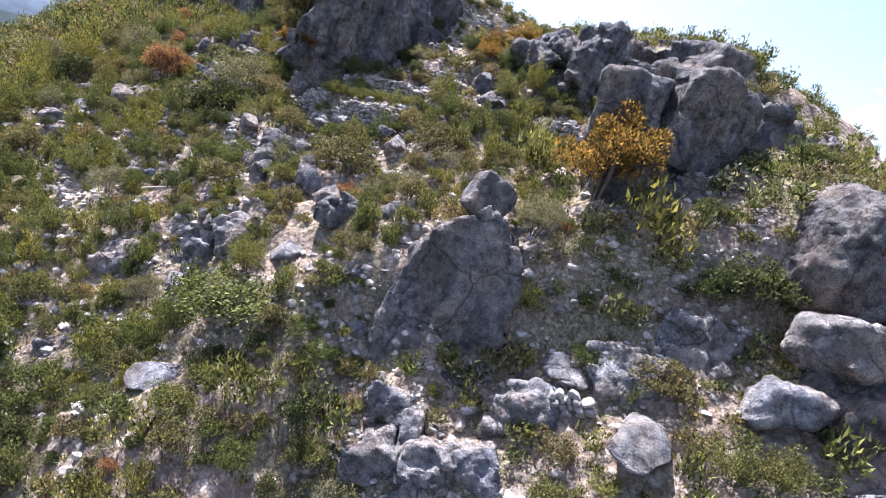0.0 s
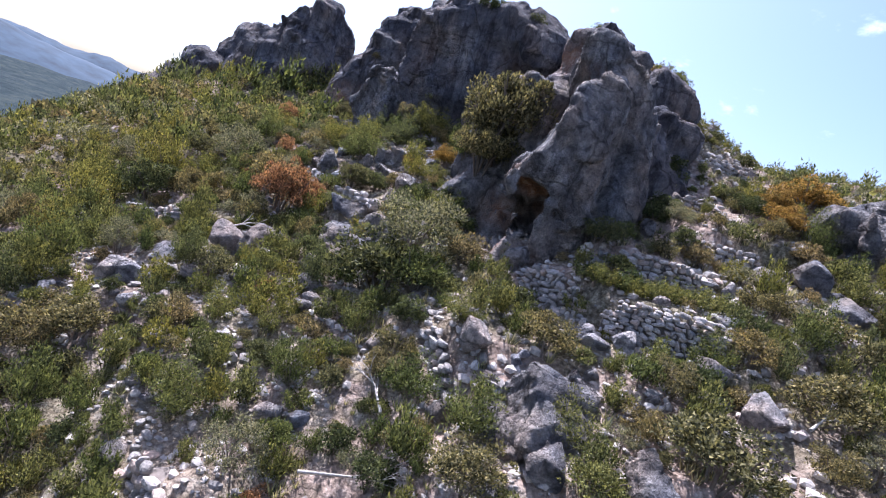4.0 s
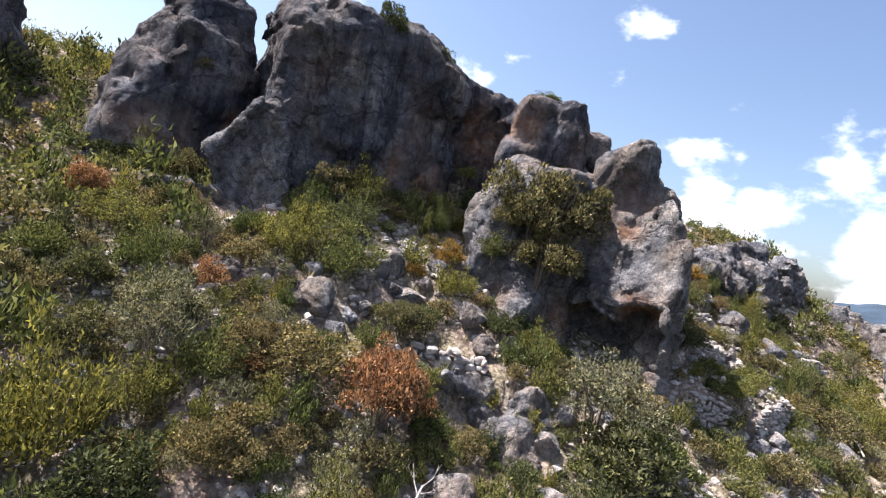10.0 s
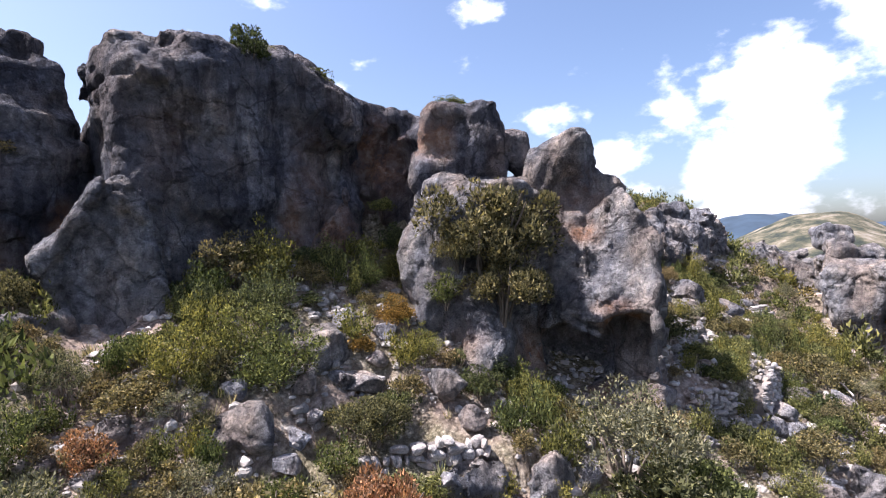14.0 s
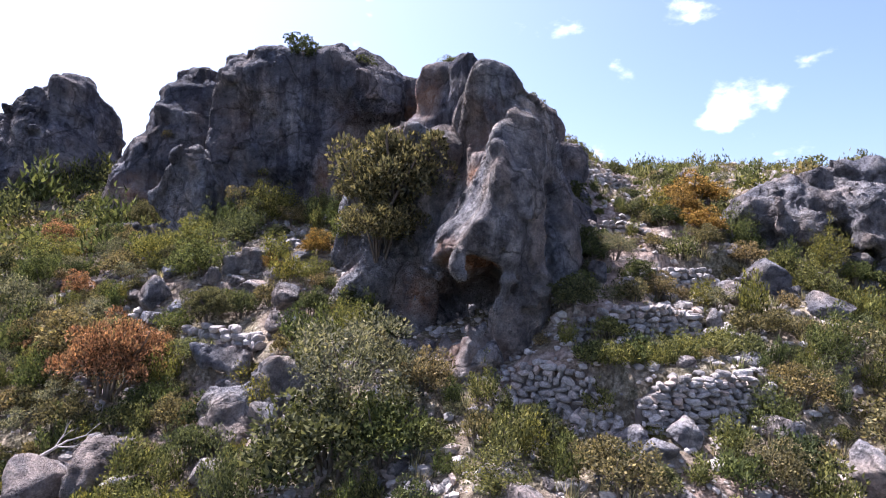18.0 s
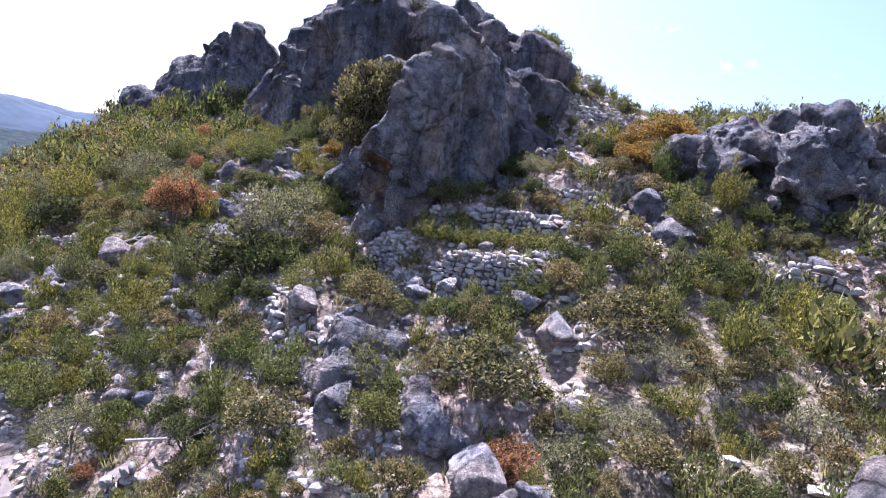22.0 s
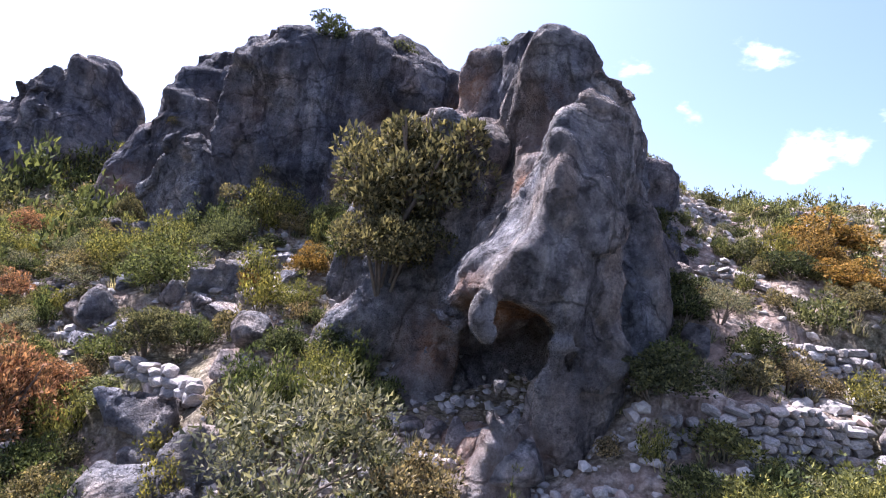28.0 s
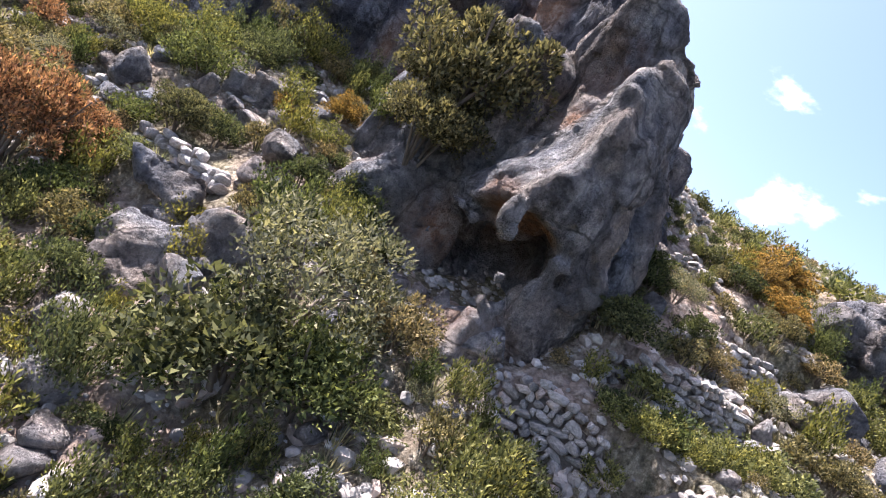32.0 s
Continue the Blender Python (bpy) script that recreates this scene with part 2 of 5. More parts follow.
def limestone(name, dark, mid, pale, pale_from=0.55, streaks=0.5):
    """Weathered grey limestone: lichen blotches, pale scars, cracks, pits, dark water streaks and ochre stains (attribute 'stain')."""
    m, nt, b = material(name)
    big = tex(nt, 0.6, 9, 0.68, space="World")
    fine = tex(nt, 3.6, 10, 0.72, space="World")
    grain = tex(nt, 26, 5, 0.7, space="World")
    col = ramp(nt, big.outputs["Fac"], ((0.36, dark), (0.5, mid), (0.64, pale)))
    spots = ramp(nt, fine.outputs["Fac"], ((0.40, (0.4, 0.39, 0.41)), (0.46, (0.84, 0.84, 0.85)), (pale_from, (1.04, 1.03, 1.02)), (pale_from + 0.05, (1.5, 1.47, 1.43))))
    col = mix(nt, 0.85, col, spots, "MULTIPLY")
    run = tex(nt, 1.7, 5, 0.6, space="World", stretch=(1.2, 1.2, 0.16))
    wet = ramp(nt, run.outputs["Fac"], ((0.42, (0.36, 0.35, 0.38)), (0.48, (0.98, 0.98, 1)), (0.57, (1.02, 1.0, 0.98)), (0.63, (1.5, 1.43, 1.34))))
    col = mix(nt, streaks, col, wet, "MULTIPLY")
    speck = ramp(nt, grain.outputs["Fac"], ((0.36, (0.7, 0.7, 0.7)), (0.5, (1, 1, 1)), (0.64, (1.22, 1.22, 1.22))))
    col = mix(nt, 0.7, col, speck, "MULTIPLY")
    warm = tex(nt, 0.9, 4, 0.6, space="World", stretch=(1.0, 1.0, 0.5))
    col = mix(nt, 0.8, col, ramp(nt, warm.outputs["Fac"], ((0.36, (0.88, 0.94, 1.06)), (0.5, (1.02, 0.99, 0.97)), (0.62, (1.24, 1.06, 0.92)))), "MULTIPLY")
    wide = cells(nt, warped(nt, 0.9, 0.9), 0.62, "DISTANCE_TO_EDGE")
    close = cells(nt, warped(nt, 0.35, 2.4), 2.3, "DISTANCE_TO_EDGE")
    where = maths(nt, "MULTIPLY", maths(nt, "SUBTRACT", big.outputs["Fac"], 0.47), 14)
    split_a = ramp(nt, wide.outputs["Distance"], ((0.0, (0.3, 0.3, 0.3)), (0.012, (0.5, 0.5, 0.5)), (0.028, (1, 1, 1))))
    split_b = ramp(nt, close.outputs["Distance"], ((0.0, (0.42, 0.42, 0.42)), (0.02, (0.75, 0.75, 0.75)), (0.05, (1, 1, 1))))
    col = mix(nt, maths(nt, "MULTIPLY", run.outputs["Fac"], 1.3), col, split_a, "MULTIPLY")
    some = nt.nodes.new("ShaderNodeClamp")
    nt.links.new(where, some.inputs["Value"])
    col = mix(nt, some.outputs["Result"], col, mix(nt, 0.6, col, split_b, "MULTIPLY"))
    at = nt.nodes.new("ShaderNodeAttribute")
    at.attribute_name = "stain"
    och = tex(nt, 2.2, 8, 0.68, space="World")
    ochre = ramp(nt, och.outputs["Fac"], ((0.38, (0.20, 0.11, 0.075)), (0.5, (0.42, 0.21, 0.115)), (0.6, (0.56, 0.40, 0.30))))
    amount = maths(nt, "MULTIPLY", at.outputs["Fac"], maths(nt, "ADD", och.outputs["Fac"], 0.45))
    col = mix(nt, amount, col, ochre)
    nt.links.new(col, b.inputs["Base Color"])
    b.inputs["Roughness"].default_value = 0.93
    b.inputs["Specular IOR Level"].default_value = 0.2
    pit = tex(nt, 9, 6, 0.72, space="World")
    bump(nt, b, ((fine.outputs["Fac"], 6.0), (pit.outputs["Fac"], 3.0), (split_a, 0.5), (split_b, 0.3), (grain.outputs["Fac"], 0.5)), 0.07, 1.0)
    return m


CLIFF = limestone("cliff limestone", (0.125, 0.12, 0.13), (0.19, 0.178, 0.185), (0.32, 0.30, 0.295), 0.56, 0.75)
ROCK = limestone("boulder limestone", (0.20, 0.185, 0.18), (0.28, 0.26, 0.25), (0.40, 0.375, 0.355), 0.53, 0.45)
PALE = limestone("pale limestone", (0.27, 0.255, 0.255), (0.39, 0.365, 0.355), (0.53, 0.495, 0.48), 0.53, 0.3)


def stone_material():
    m, nt, b = material("wall stone")
    info = nt.nodes.new("ShaderNodeObjectInfo")
    fine = tex(nt, 7, 6, 0.7)
    base = ramp(nt, info.outputs["Random"], ((0.0, (0.24, 0.218, 0.2)), (0.45, (0.36, 0.322, 0.295)), (0.8, (0.48, 0.435, 0.40)), (1.0, (0.41, 0.32, 0.265))))
    col = mix(nt, 0.9, base, ramp(nt, fine.outputs["Fac"], ((0.35, (0.55, 0.55, 0.55)), (0.65, (1.3, 1.28, 1.25)))), "MULTIPLY")
    nt.links.new(col, b.inputs["Base Color"])
    b.inputs["Roughness"].default_value = 0.95
    b.inputs["Specular IOR Level"].default_value = 0.15
    bump(nt, b, ((fine.outputs["Fac"], 1.0),), 0.03, 0.8)
    return m


STONE = stone_material()


def rubble_material():
    m, nt, b = material("rubble")
    geo = nt.nodes.new("ShaderNodeNewGeometry")
    fine = tex(nt, 9, 5, 0.7, space="World")
    base = ramp(nt, geo.outputs["Random Per Island"], ((0.0, (0.24, 0.215, 0.195)), (0.4, (0.39, 0.345, 0.31)), (0.8, (0.55, 0.49, 0.44)), (1.0, (0.43, 0.32, 0.26))))
    col = mix(nt, 0.8, base, ramp(nt, fine.outputs["Fac"], ((0.35, (0.6, 0.6, 0.6)), (0.65, (1.25, 1.25, 1.22)))), "MULTIPLY")
    nt.links.new(col, b.inputs["Base Color"])
    b.inputs["Roughness"].default_value = 0.95
    bump(nt, b, ((fine.outputs["Fac"], 1.0),), 0.03, 0.8)
    return m


RUBBLE = rubble_material()


def ground_material():
    m, nt, b = material("stony soil")
    big = tex(nt, 0.35, 6, 0.6, space="World")
    mid = tex(nt, 2.4, 7, 0.65, space="World")
    fine = tex(nt, 14, 7, 0.75, space="World")
    soil = ramp(nt, mid.outputs["Fac"], ((0.30, (0.16, 0.12, 0.095)), (0.44, (0.33, 0.24, 0.195)), (0.56, (0.42, 0.33, 0.28)), (0.66, (0.54, 0.47, 0.42))))
    litter = ramp(nt, fine.outputs["Fac"], ((0.34, (0.09, 0.085, 0.045)), (0.5, (0.20, 0.18, 0.10)), (0.66, (0.40, 0.35, 0.24))))
    col = mix(nt, ramp(nt, big.outputs["Fac"], ((0.42, (0.08, 0.08, 0.08)), (0.60, (0.8, 0.8, 0.8)))), soil, litter)
    col = mix(nt, 0.7, col, ramp(nt, fine.outputs["Fac"], ((0.36, (0.6, 0.58, 0.56)), (0.6, (1.2, 1.2, 1.2)))), "MULTIPLY")
    grit = cells(nt, warped(nt, 0.12, 5.0), 5.5, "F1")
    pebble = ramp(nt, grit.outputs["Distance"], ((0.2, (1.28, 1.27, 1.26)), (0.5, (0.95, 0.94, 0.93)), (0.75, (0.5, 0.46, 0.43))))
    col = mix(nt, ramp(nt, mid.outputs["Fac"], ((0.4, (0.15, 0.15, 0.15)), (0.58, (0.85, 0.85, 0.85)))), col, mix(nt, 1.0, col, pebble, "MULTIPLY"))
    # far away: woods, scrub and terraced fields
    pos = nt.nodes.new("ShaderNodeNewGeometry")
    ln = nt.nodes.new("ShaderNodeVectorMath")
    ln.operation = "LENGTH"
    nt.links.new(pos.outputs["Position"], ln.inputs[0])
    farf = nt.nodes.new("ShaderNodeMapRange")
    farf.inputs["From Min"].default_value, farf.inputs["From Max"].default_value = 60, 150
    nt.links.new(ln.outputs["Value"], farf.inputs["Value"])
    wood = tex(nt, 0.06, 8, 0.7, space="World")
    trees = ramp(nt, wood.outputs["Fac"], ((0.38, (0.035, 0.042, 0.034)), (0.48, (0.085, 0.082, 0.055)), (0.56, (0.17, 0.145, 0.1)), (0.68, (0.30, 0.26, 0.21))))
    split = nt.nodes.new("ShaderNodeSeparateXYZ")
    nt.links.new(pos.outputs["Position"], split.inputs["Vector"])
    dry = nt.nodes.new("ShaderNodeMapRange")
    dry.inputs["From Min"].default_value, dry.inputs["From Max"].default_value = 40, 160
    nt.links.new(split.outputs["X"], dry.inputs["Value"])
    pines = ramp(nt, wood.outputs["Fac"], ((0.38, (0.008, 0.015, 0.019)), (0.5, (0.016, 0.026, 0.028)), (0.66, (0.04, 0.047, 0.04))))
    col = mix(nt, farf.outputs["Result"], col, mix(nt, dry.outputs["Result"], pines, trees))
    nt.links.new(col, b.inputs["Base Color"])
    b.inputs["Roughness"].default_value = 0.97
    b.inputs["Specular IOR Level"].default_value = 0.1
    bump(nt, b, ((mid.outputs["Fac"], 2.0), (pebble, 1.4), (fine.outputs["Fac"], 1.0)), 0.06, 0.9)
    return m


GROUND = ground_material()


def foliage(name, cols, rough=0.8):
    """Leaves: one hue a shrub (object and attribute 'tint'), and a light scatter leaf by leaf."""
    m, nt, b = material(name)
    info = nt.nodes.new("ShaderNodeObjectInfo")
    at = nt.nodes.new("ShaderNodeAttribute")
    at.attribute_name = "tint"
    geo = nt.nodes.new("ShaderNodeNewGeometry")
    hue = maths(nt, "FRACT", maths(nt, "ADD", info.outputs["Random"], at.outputs["Fac"]), 0)
    n = len(cols)
    col = ramp(nt, hue, [(i / max(n - 1, 1), c) for i, c in enumerate(cols)])
    leaf = ramp(nt, geo.outputs["Random Per Island"], ((0.0, (0.14, 0.17, 0.17)), (0.35, (0.62, 0.64, 0.62)), (0.65, (1.15, 1.12, 1.05)), (1.0, (2.2, 2.0, 1.6))))
    col = mix(nt, 1.0, col, leaf, "MULTIPLY")
    nt.links.new(col, b.inputs["Base Color"])
    b.inputs["Roughness"].default_value = rough
    b.inputs["Specular IOR Level"].default_value = 0.12
    thin = nt.nodes.new("ShaderNodeBsdfTranslucent")
    nt.links.new(mix(nt, 1.0, col, (1.1, 1.1, 0.75), "MULTIPLY"), thin.inputs["Color"])
    add = nt.nodes.new("ShaderNodeMixShader")
    add.inputs[0].default_value = 0.3
    nt.links.new(b.outputs["BSDF"], add.inputs[1])
    nt.links.new(thin.outputs["BSDF"], add.inputs[2])
    nt.links.new(add.outputs["Shader"], nt.nodes["Material Output"].inputs["Surface"])
    return m


LEAF = {
    "green": foliage("green leaves", ((0.097, 0.116, 0.046), (0.132, 0.143, 0.055), (0.173, 0.168, 0.065), (0.118, 0.130, 0.065))),
    "olive": foliage("olive leaves", ((0.159, 0.139, 0.073), (0.214, 0.171, 0.086), (0.138, 0.132, 0.071), (0.235, 0.177, 0.101))),
    "lime": foliage("fresh yellow-green leaves", ((0.179, 0.175, 0.058), (0.218, 0.195, 0.058), (0.154, 0.160, 0.058))),
    "dark": foliage("dark evergreen leaves", ((0.063, 0.076, 0.037), (0.083, 0.093, 0.043), (0.104, 0.105, 0.052))),
    "grey": foliage("grey-green leaves", ((0.179, 0.172, 0.112), (0.214, 0.202, 0.136), (0.149, 0.148, 0.094))),
    "rust": foliage("rust-brown leaves", ((0.292, 0.157, 0.089), (0.322, 0.178, 0.107), (0.261, 0.148, 0.083))),
    "gold": foliage("golden brown leaves", ((0.286, 0.176, 0.053), (0.249, 0.157, 0.050), (0.231, 0.157, 0.064))),
    "straw": foliage("dry grass blades", ((0.329, 0.282, 0.205), (0.268, 0.246, 0.148), (0.195, 0.203, 0.107))),
}


def plain(name, col, rough=0.9, scale=20):
    m, nt, b = material(name)
    n = tex(nt, scale, 5, 0.6)
    nt.links.new(mix(nt, 0.8, col, ramp(nt, n.outputs["Fac"], ((0.3, (0.5, 0.5, 0.5)), (0.7, (1.4, 1.4, 1.4)))), "MULTIPLY"), b.inputs["Base Color"])
    b.inputs["Roughness"].default_value = rough
    return m


CORE = plain("packed earth", (0.17, 0.14, 0.12), 0.97, 9)
BARK = plain("grey bark", (0.15, 0.115, 0.085))
DEAD = plain("bleached dead wood", (0.42, 0.37, 0.32))


# ---- mesh helpers ----
def mesh_from(name, verts, faces, mat, smooth=True):
    """verts (n,3), faces (m,3) or (m,4) arrays."""
    me = bpy.data.meshes.new(name)
    v, f = np.asarray(verts, np.float32), np.asarray(faces, np.int32)
    k = f.shape[1]
    me.vertices.add(len(v))
    me.vertices.foreach_set("co", v.ravel())
    me.loops.add(f.size)
    me.loops.foreach_set("vertex_index", f.ravel())
    me.polygons.add(len(f))
    me.polygons.foreach_set("loop_start", np.arange(0, f.size, k, dtype=np.int32))
    me.polygons.foreach_set("use_smooth", np.full(len(f), smooth))
    me.update(calc_edges=True)
    me.materials.append(mat)
    return me


def vert_attr(me, name, values):
    a = me.attributes.new(name, "FLOAT", "POINT")
    a.data.foreach_set("value", np.asarray(values, np.float32))


def part(name, me, parent, label="", at=None):
    ob = new(name, me)
    ob.parent = parent
    if at is not None:
        ob.matrix_basis = at
    if label:
        tagged(ob, label)
    return ob


def surface_net(val, lo, step):
    """The zero surface of a grid of distances, as vertices and quads facing outwards."""
    nx, ny, nz = val.shape
    ins = val < 0
    c = np.zeros((nx - 1, ny - 1, nz - 1), np.int8)
    corner = [(a, b, d) for a in (0, 1) for b in (0, 1) for d in (0, 1)]
    for a, b, d in corner:
        c += ins[a:nx - 1 + a, b:ny - 1 + b, d:nz - 1 + d]
    cell = (c > 0) & (c < 8)
    ids = np.full(cell.shape, -1, np.int64)
    idx = np.argwhere(cell)
    ids[cell] = np.arange(len(idx))
    tot, cnt = np.zeros((len(idx), 3)), np.zeros(len(idx))
    for a in corner:
        for ax in range(3):
            if a[ax]:
                continue
            b = list(a)
            b[ax] = 1
            v0 = val[idx[:, 0] + a[0], idx[:, 1] + a[1], idx[:, 2] + a[2]]
            v1 = val[idx[:, 0] + b[0], idx[:, 1] + b[1], idx[:, 2] + b[2]]
            hit = (v0 < 0) != (v1 < 0)
            t = np.where(hit, v0 / np.where(hit, v0 - v1, 1), 0)
            p = np.tile(np.array(a, float), (len(idx), 1))
            p[:, ax] += t
            tot[hit] += p[hit]
            cnt[hit] += 1
    verts = np.array(lo) + step * (idx + tot / cnt[:, None])
    quads = []
    for ax in range(3):
        o = [(1, 2), (2, 0), (0, 1)][ax]
        sl0, sl1 = [slice(None)] * 3, [slice(None)] * 3
        sl0[ax], sl1[ax] = slice(0, -1), slice(1, None)
        s0, s1 = ins[tuple(sl0)], ins[tuple(sl1)]
        e = np.argwhere(s0 != s1)
        e = e[(e[:, o[0]] > 0) & (e[:, o[1]] > 0) & (e[:, o[0]] < val.shape[o[0]] - 1) & (e[:, o[1]] < val.shape[o[1]] - 1)]
        if not len(e):
            continue
        flip = ins[tuple(e.T)]
        q = []
        for da, db in ((1, 1), (0, 1), (0, 0), (1, 0)):
            r = e.copy()
            r[:, o[0]] -= da
            r[:, o[1]] -= db
            q.append(ids[tuple(r.T)])
        q = np.stack(q, 1)
        q[~flip] = q[~flip][:, ::-1]
        quads.append(q)
    return verts, np.concatenate(quads)


# distance shapes, for sculpted rock
def ball(p, c, r):
    """An ellipsoid with radii r."""
    r = np.array(r if hasattr(r, "__len__") else (r, r, r), float)
    q = (p - np.array(c)) / r
    k = np.linalg.norm(q, axis=-1)
    return (k - 1) * r.min() * 0.5 + (k - 1) * r.mean() * 0.5


def limb(p, a, b, ra, rb):
    """A tapering limb from a to b."""
    a, b = np.array(a, float), np.array(b, float)
    t = np.clip(((p - a) @ (b - a)) / ((b - a) @ (b - a)), 0, 1)
    return np.linalg.norm(p - a - t[..., None] * (b - a), axis=-1) - (ra + (rb - ra) * t)


def block(p, c, half, turn=(0, 0, 0), rounding=0.15):
    """A box with rounded edges, turned by degrees."""
    m = np.array(Euler([radians(v) for v in turn]).to_matrix())
    q = np.abs((p - np.array(c)) @ m) - (np.array(half) - rounding)
    return np.linalg.norm(np.maximum(q, 0), axis=-1) + np.minimum(q.max(-1), 0) - rounding


def prism(p, origin, across, up, outline, half, rounding=0.1):
    """A slab with a convex outline (given counter-clockwise, in metres along across and up)."""
    across, up = Vector(across).normalized(), Vector(up)
    up = (up - across * up.dot(across)).normalized()
    out = across.cross(up)
    q = p - np.array(origin)
    u, v, w = (q @ np.array(a[:]) for a in (across, up, out))
    d = np.abs(w) - half
    for (u0, v0), (u1, v1) in zip(outline, outline[1:] + outline[:1]):
        ln = math.hypot(u1 - u0, v1 - v0)
        d = -smin(-d, -(((u - u0) * (v1 - v0) - (v - v0) * (u1 - u0)) / ln), rounding)
    return d


def union(parts, k=0.35):
    d = parts[0]
    for e in parts[1:]:
        d = smin(d, e, k)
    return d


def carve(d, cuts, k=0.2):
    for c in cuts:
        d = -smin(-d, c, k)
    return d


def sculpt(name, lo, hi, step, shape, mat, rough=0.22, freq=0.55, seed=0, cracks=0.12, stains=(), strata=0.0, blocks=0.2, joint=(1.3, 1.3, 1.7)):
    """A rock from a distance shape, weathered by noise at several sizes. Returns its mesh."""
    lo, hi = np.array(lo, float), np.array(hi, float)
    n = np.ceil((hi - lo) / step).astype(int) + 1
    g = [lo[i] + step * np.arange(n[i]) for i in range(3)]
    p = np.stack(np.meshgrid(*g, indexing="ij"), -1)
    warp = p + 0.35 * np.stack([value_noise(p * 0.7, seed + 51), value_noise(p * 0.7, seed + 52), value_noise(p * 0.7, seed + 53)], -1)
    d = shape(warp)
    near = np.abs(d) < 0.75
    q = p[near]
    e = rough * fbm(q * freq, 3, seed) - 0.5 * rough * ridged(q * freq * 2.3, 3, seed + 7)
    if cracks:
        # joints: the rock stands in uneven blocks, each a little tilted and set back
        u = (q + 0.22 * np.stack([value_noise(q * 1.1, seed + k) for k in (31, 32, 33)], -1)) / np.array(joint)
        base = np.floor(u).astype(np.int64)
        f1, f2 = np.full(len(q), 9.0), np.full(len(q), 9.0)
        off = np.zeros(len(q))
        for a in (-1, 0, 1):
            for b in (-1, 0, 1):
                for c in (-1, 0, 1):
                    i, j, k = base[:, 0] + a, base[:, 1] + b, base[:, 2] + c
                    r = [lattice(i, j, k, seed + 80 + m) for m in range(4)]
                    dx, dy, dz = u[:, 0] - i - 0.5 - 0.42 * r[0], u[:, 1] - j - 0.5 - 0.42 * r[1], u[:, 2] - k - 0.5 - 0.42 * r[2]
                    dd = np.sqrt(dx * dx + dy * dy + dz * dz)
                    new_ = dd < f1
                    f2 = np.where(new_, f1, np.minimum(f2, dd))
                    off = np.where(new_, r[3] * 0.6 + 0.5 * (r[1] * dx + r[2] * dy + r[0] * dz), off)
                    f1 = np.where(new_, dd, f1)
        e += blocks * off + cracks * np.clip(1 - (f2 - f1) / 0.09, 0, 1)
    if strata:
        e += strata * np.sin(q[:, 2] * 5.5 + 2.2 * value_noise(q * 0.6, seed + 30))
    d[near] += e
    v, f = surface_net(d, lo, step)
    # fine relief along the normals
    nrm = np.zeros_like(v)
    fn = np.cross(v[f[:, 2]] - v[f[:, 0]], v[f[:, 3]] - v[f[:, 1]])
    for c in range(4):
        np.add.at(nrm, f[:, c], fn)
    nrm /= np.linalg.norm(nrm, axis=1, keepdims=True) + 1e-9
    v = v + nrm * (0.28 * step * fbm(v * 3.1 / max(step * 8, 1), 2, seed + 60) + 0.22 * step * ridged(v * 6.5 / max(step * 8, 1), 2, seed + 63))[:, None]
    me = mesh_from(name, v, f, mat)
    s = np.zeros(len(v))
    for (c, r, amount) in stains:
        s = np.maximum(s, amount * np.clip(1.25 - np.linalg.norm((v - np.array(c)) / np.array(r), axis=1), 0, 1))
    vert_attr(me, "stain", np.clip(s * (1.1 + 0.9 * fbm(v * 1.3, 3, seed + 70)), 0, 1))
    return me


def thing(name, label, category, group="", at=None):
    ob = tagged(new(name), label, category, group)
    if at is not None:
        ob.matrix_basis = at
    return ob


def rock_thing(name, me, label, category="rock", group=""):
    return tagged(new(name, me), label, category, group)


# ---- the ground, one sheet to the horizon ----
def axis(lo, hi, step, grow, reach):
    mid = list(np.arange(lo, hi, step))
    s, x = step, hi
    up, down = [], []
    while x < reach:
        up.append(x)
        s *= grow
        x += s
    s, x = step, lo
    while x > -reach:
        s *= grow
        x -= s
        down.append(x)
    return np.array(down[::-1] + mid + up)


gx, gy = axis(-17, 14, 0.15, 1.07, 3200), axis(-14, 13, 0.15, 1.07, 3200)
GX, GY = np.meshgrid(gx, gy, indexing="ij")
gz = ground(GX, GY)
gi = np.arange(GX.size).reshape(GX.shape)
gf = np.stack([gi[:-1, :-1], gi[1:, :-1], gi[1:, 1:], gi[:-1, 1:]], -1).reshape(-1, 4)
tagged(new("ground", mesh_from("ground", np.stack([GX, GY, gz], -1).reshape(-1, 3), gf, GROUND)), "steep stony hillside of pale soil and dry litter", "ground", kind="structure")

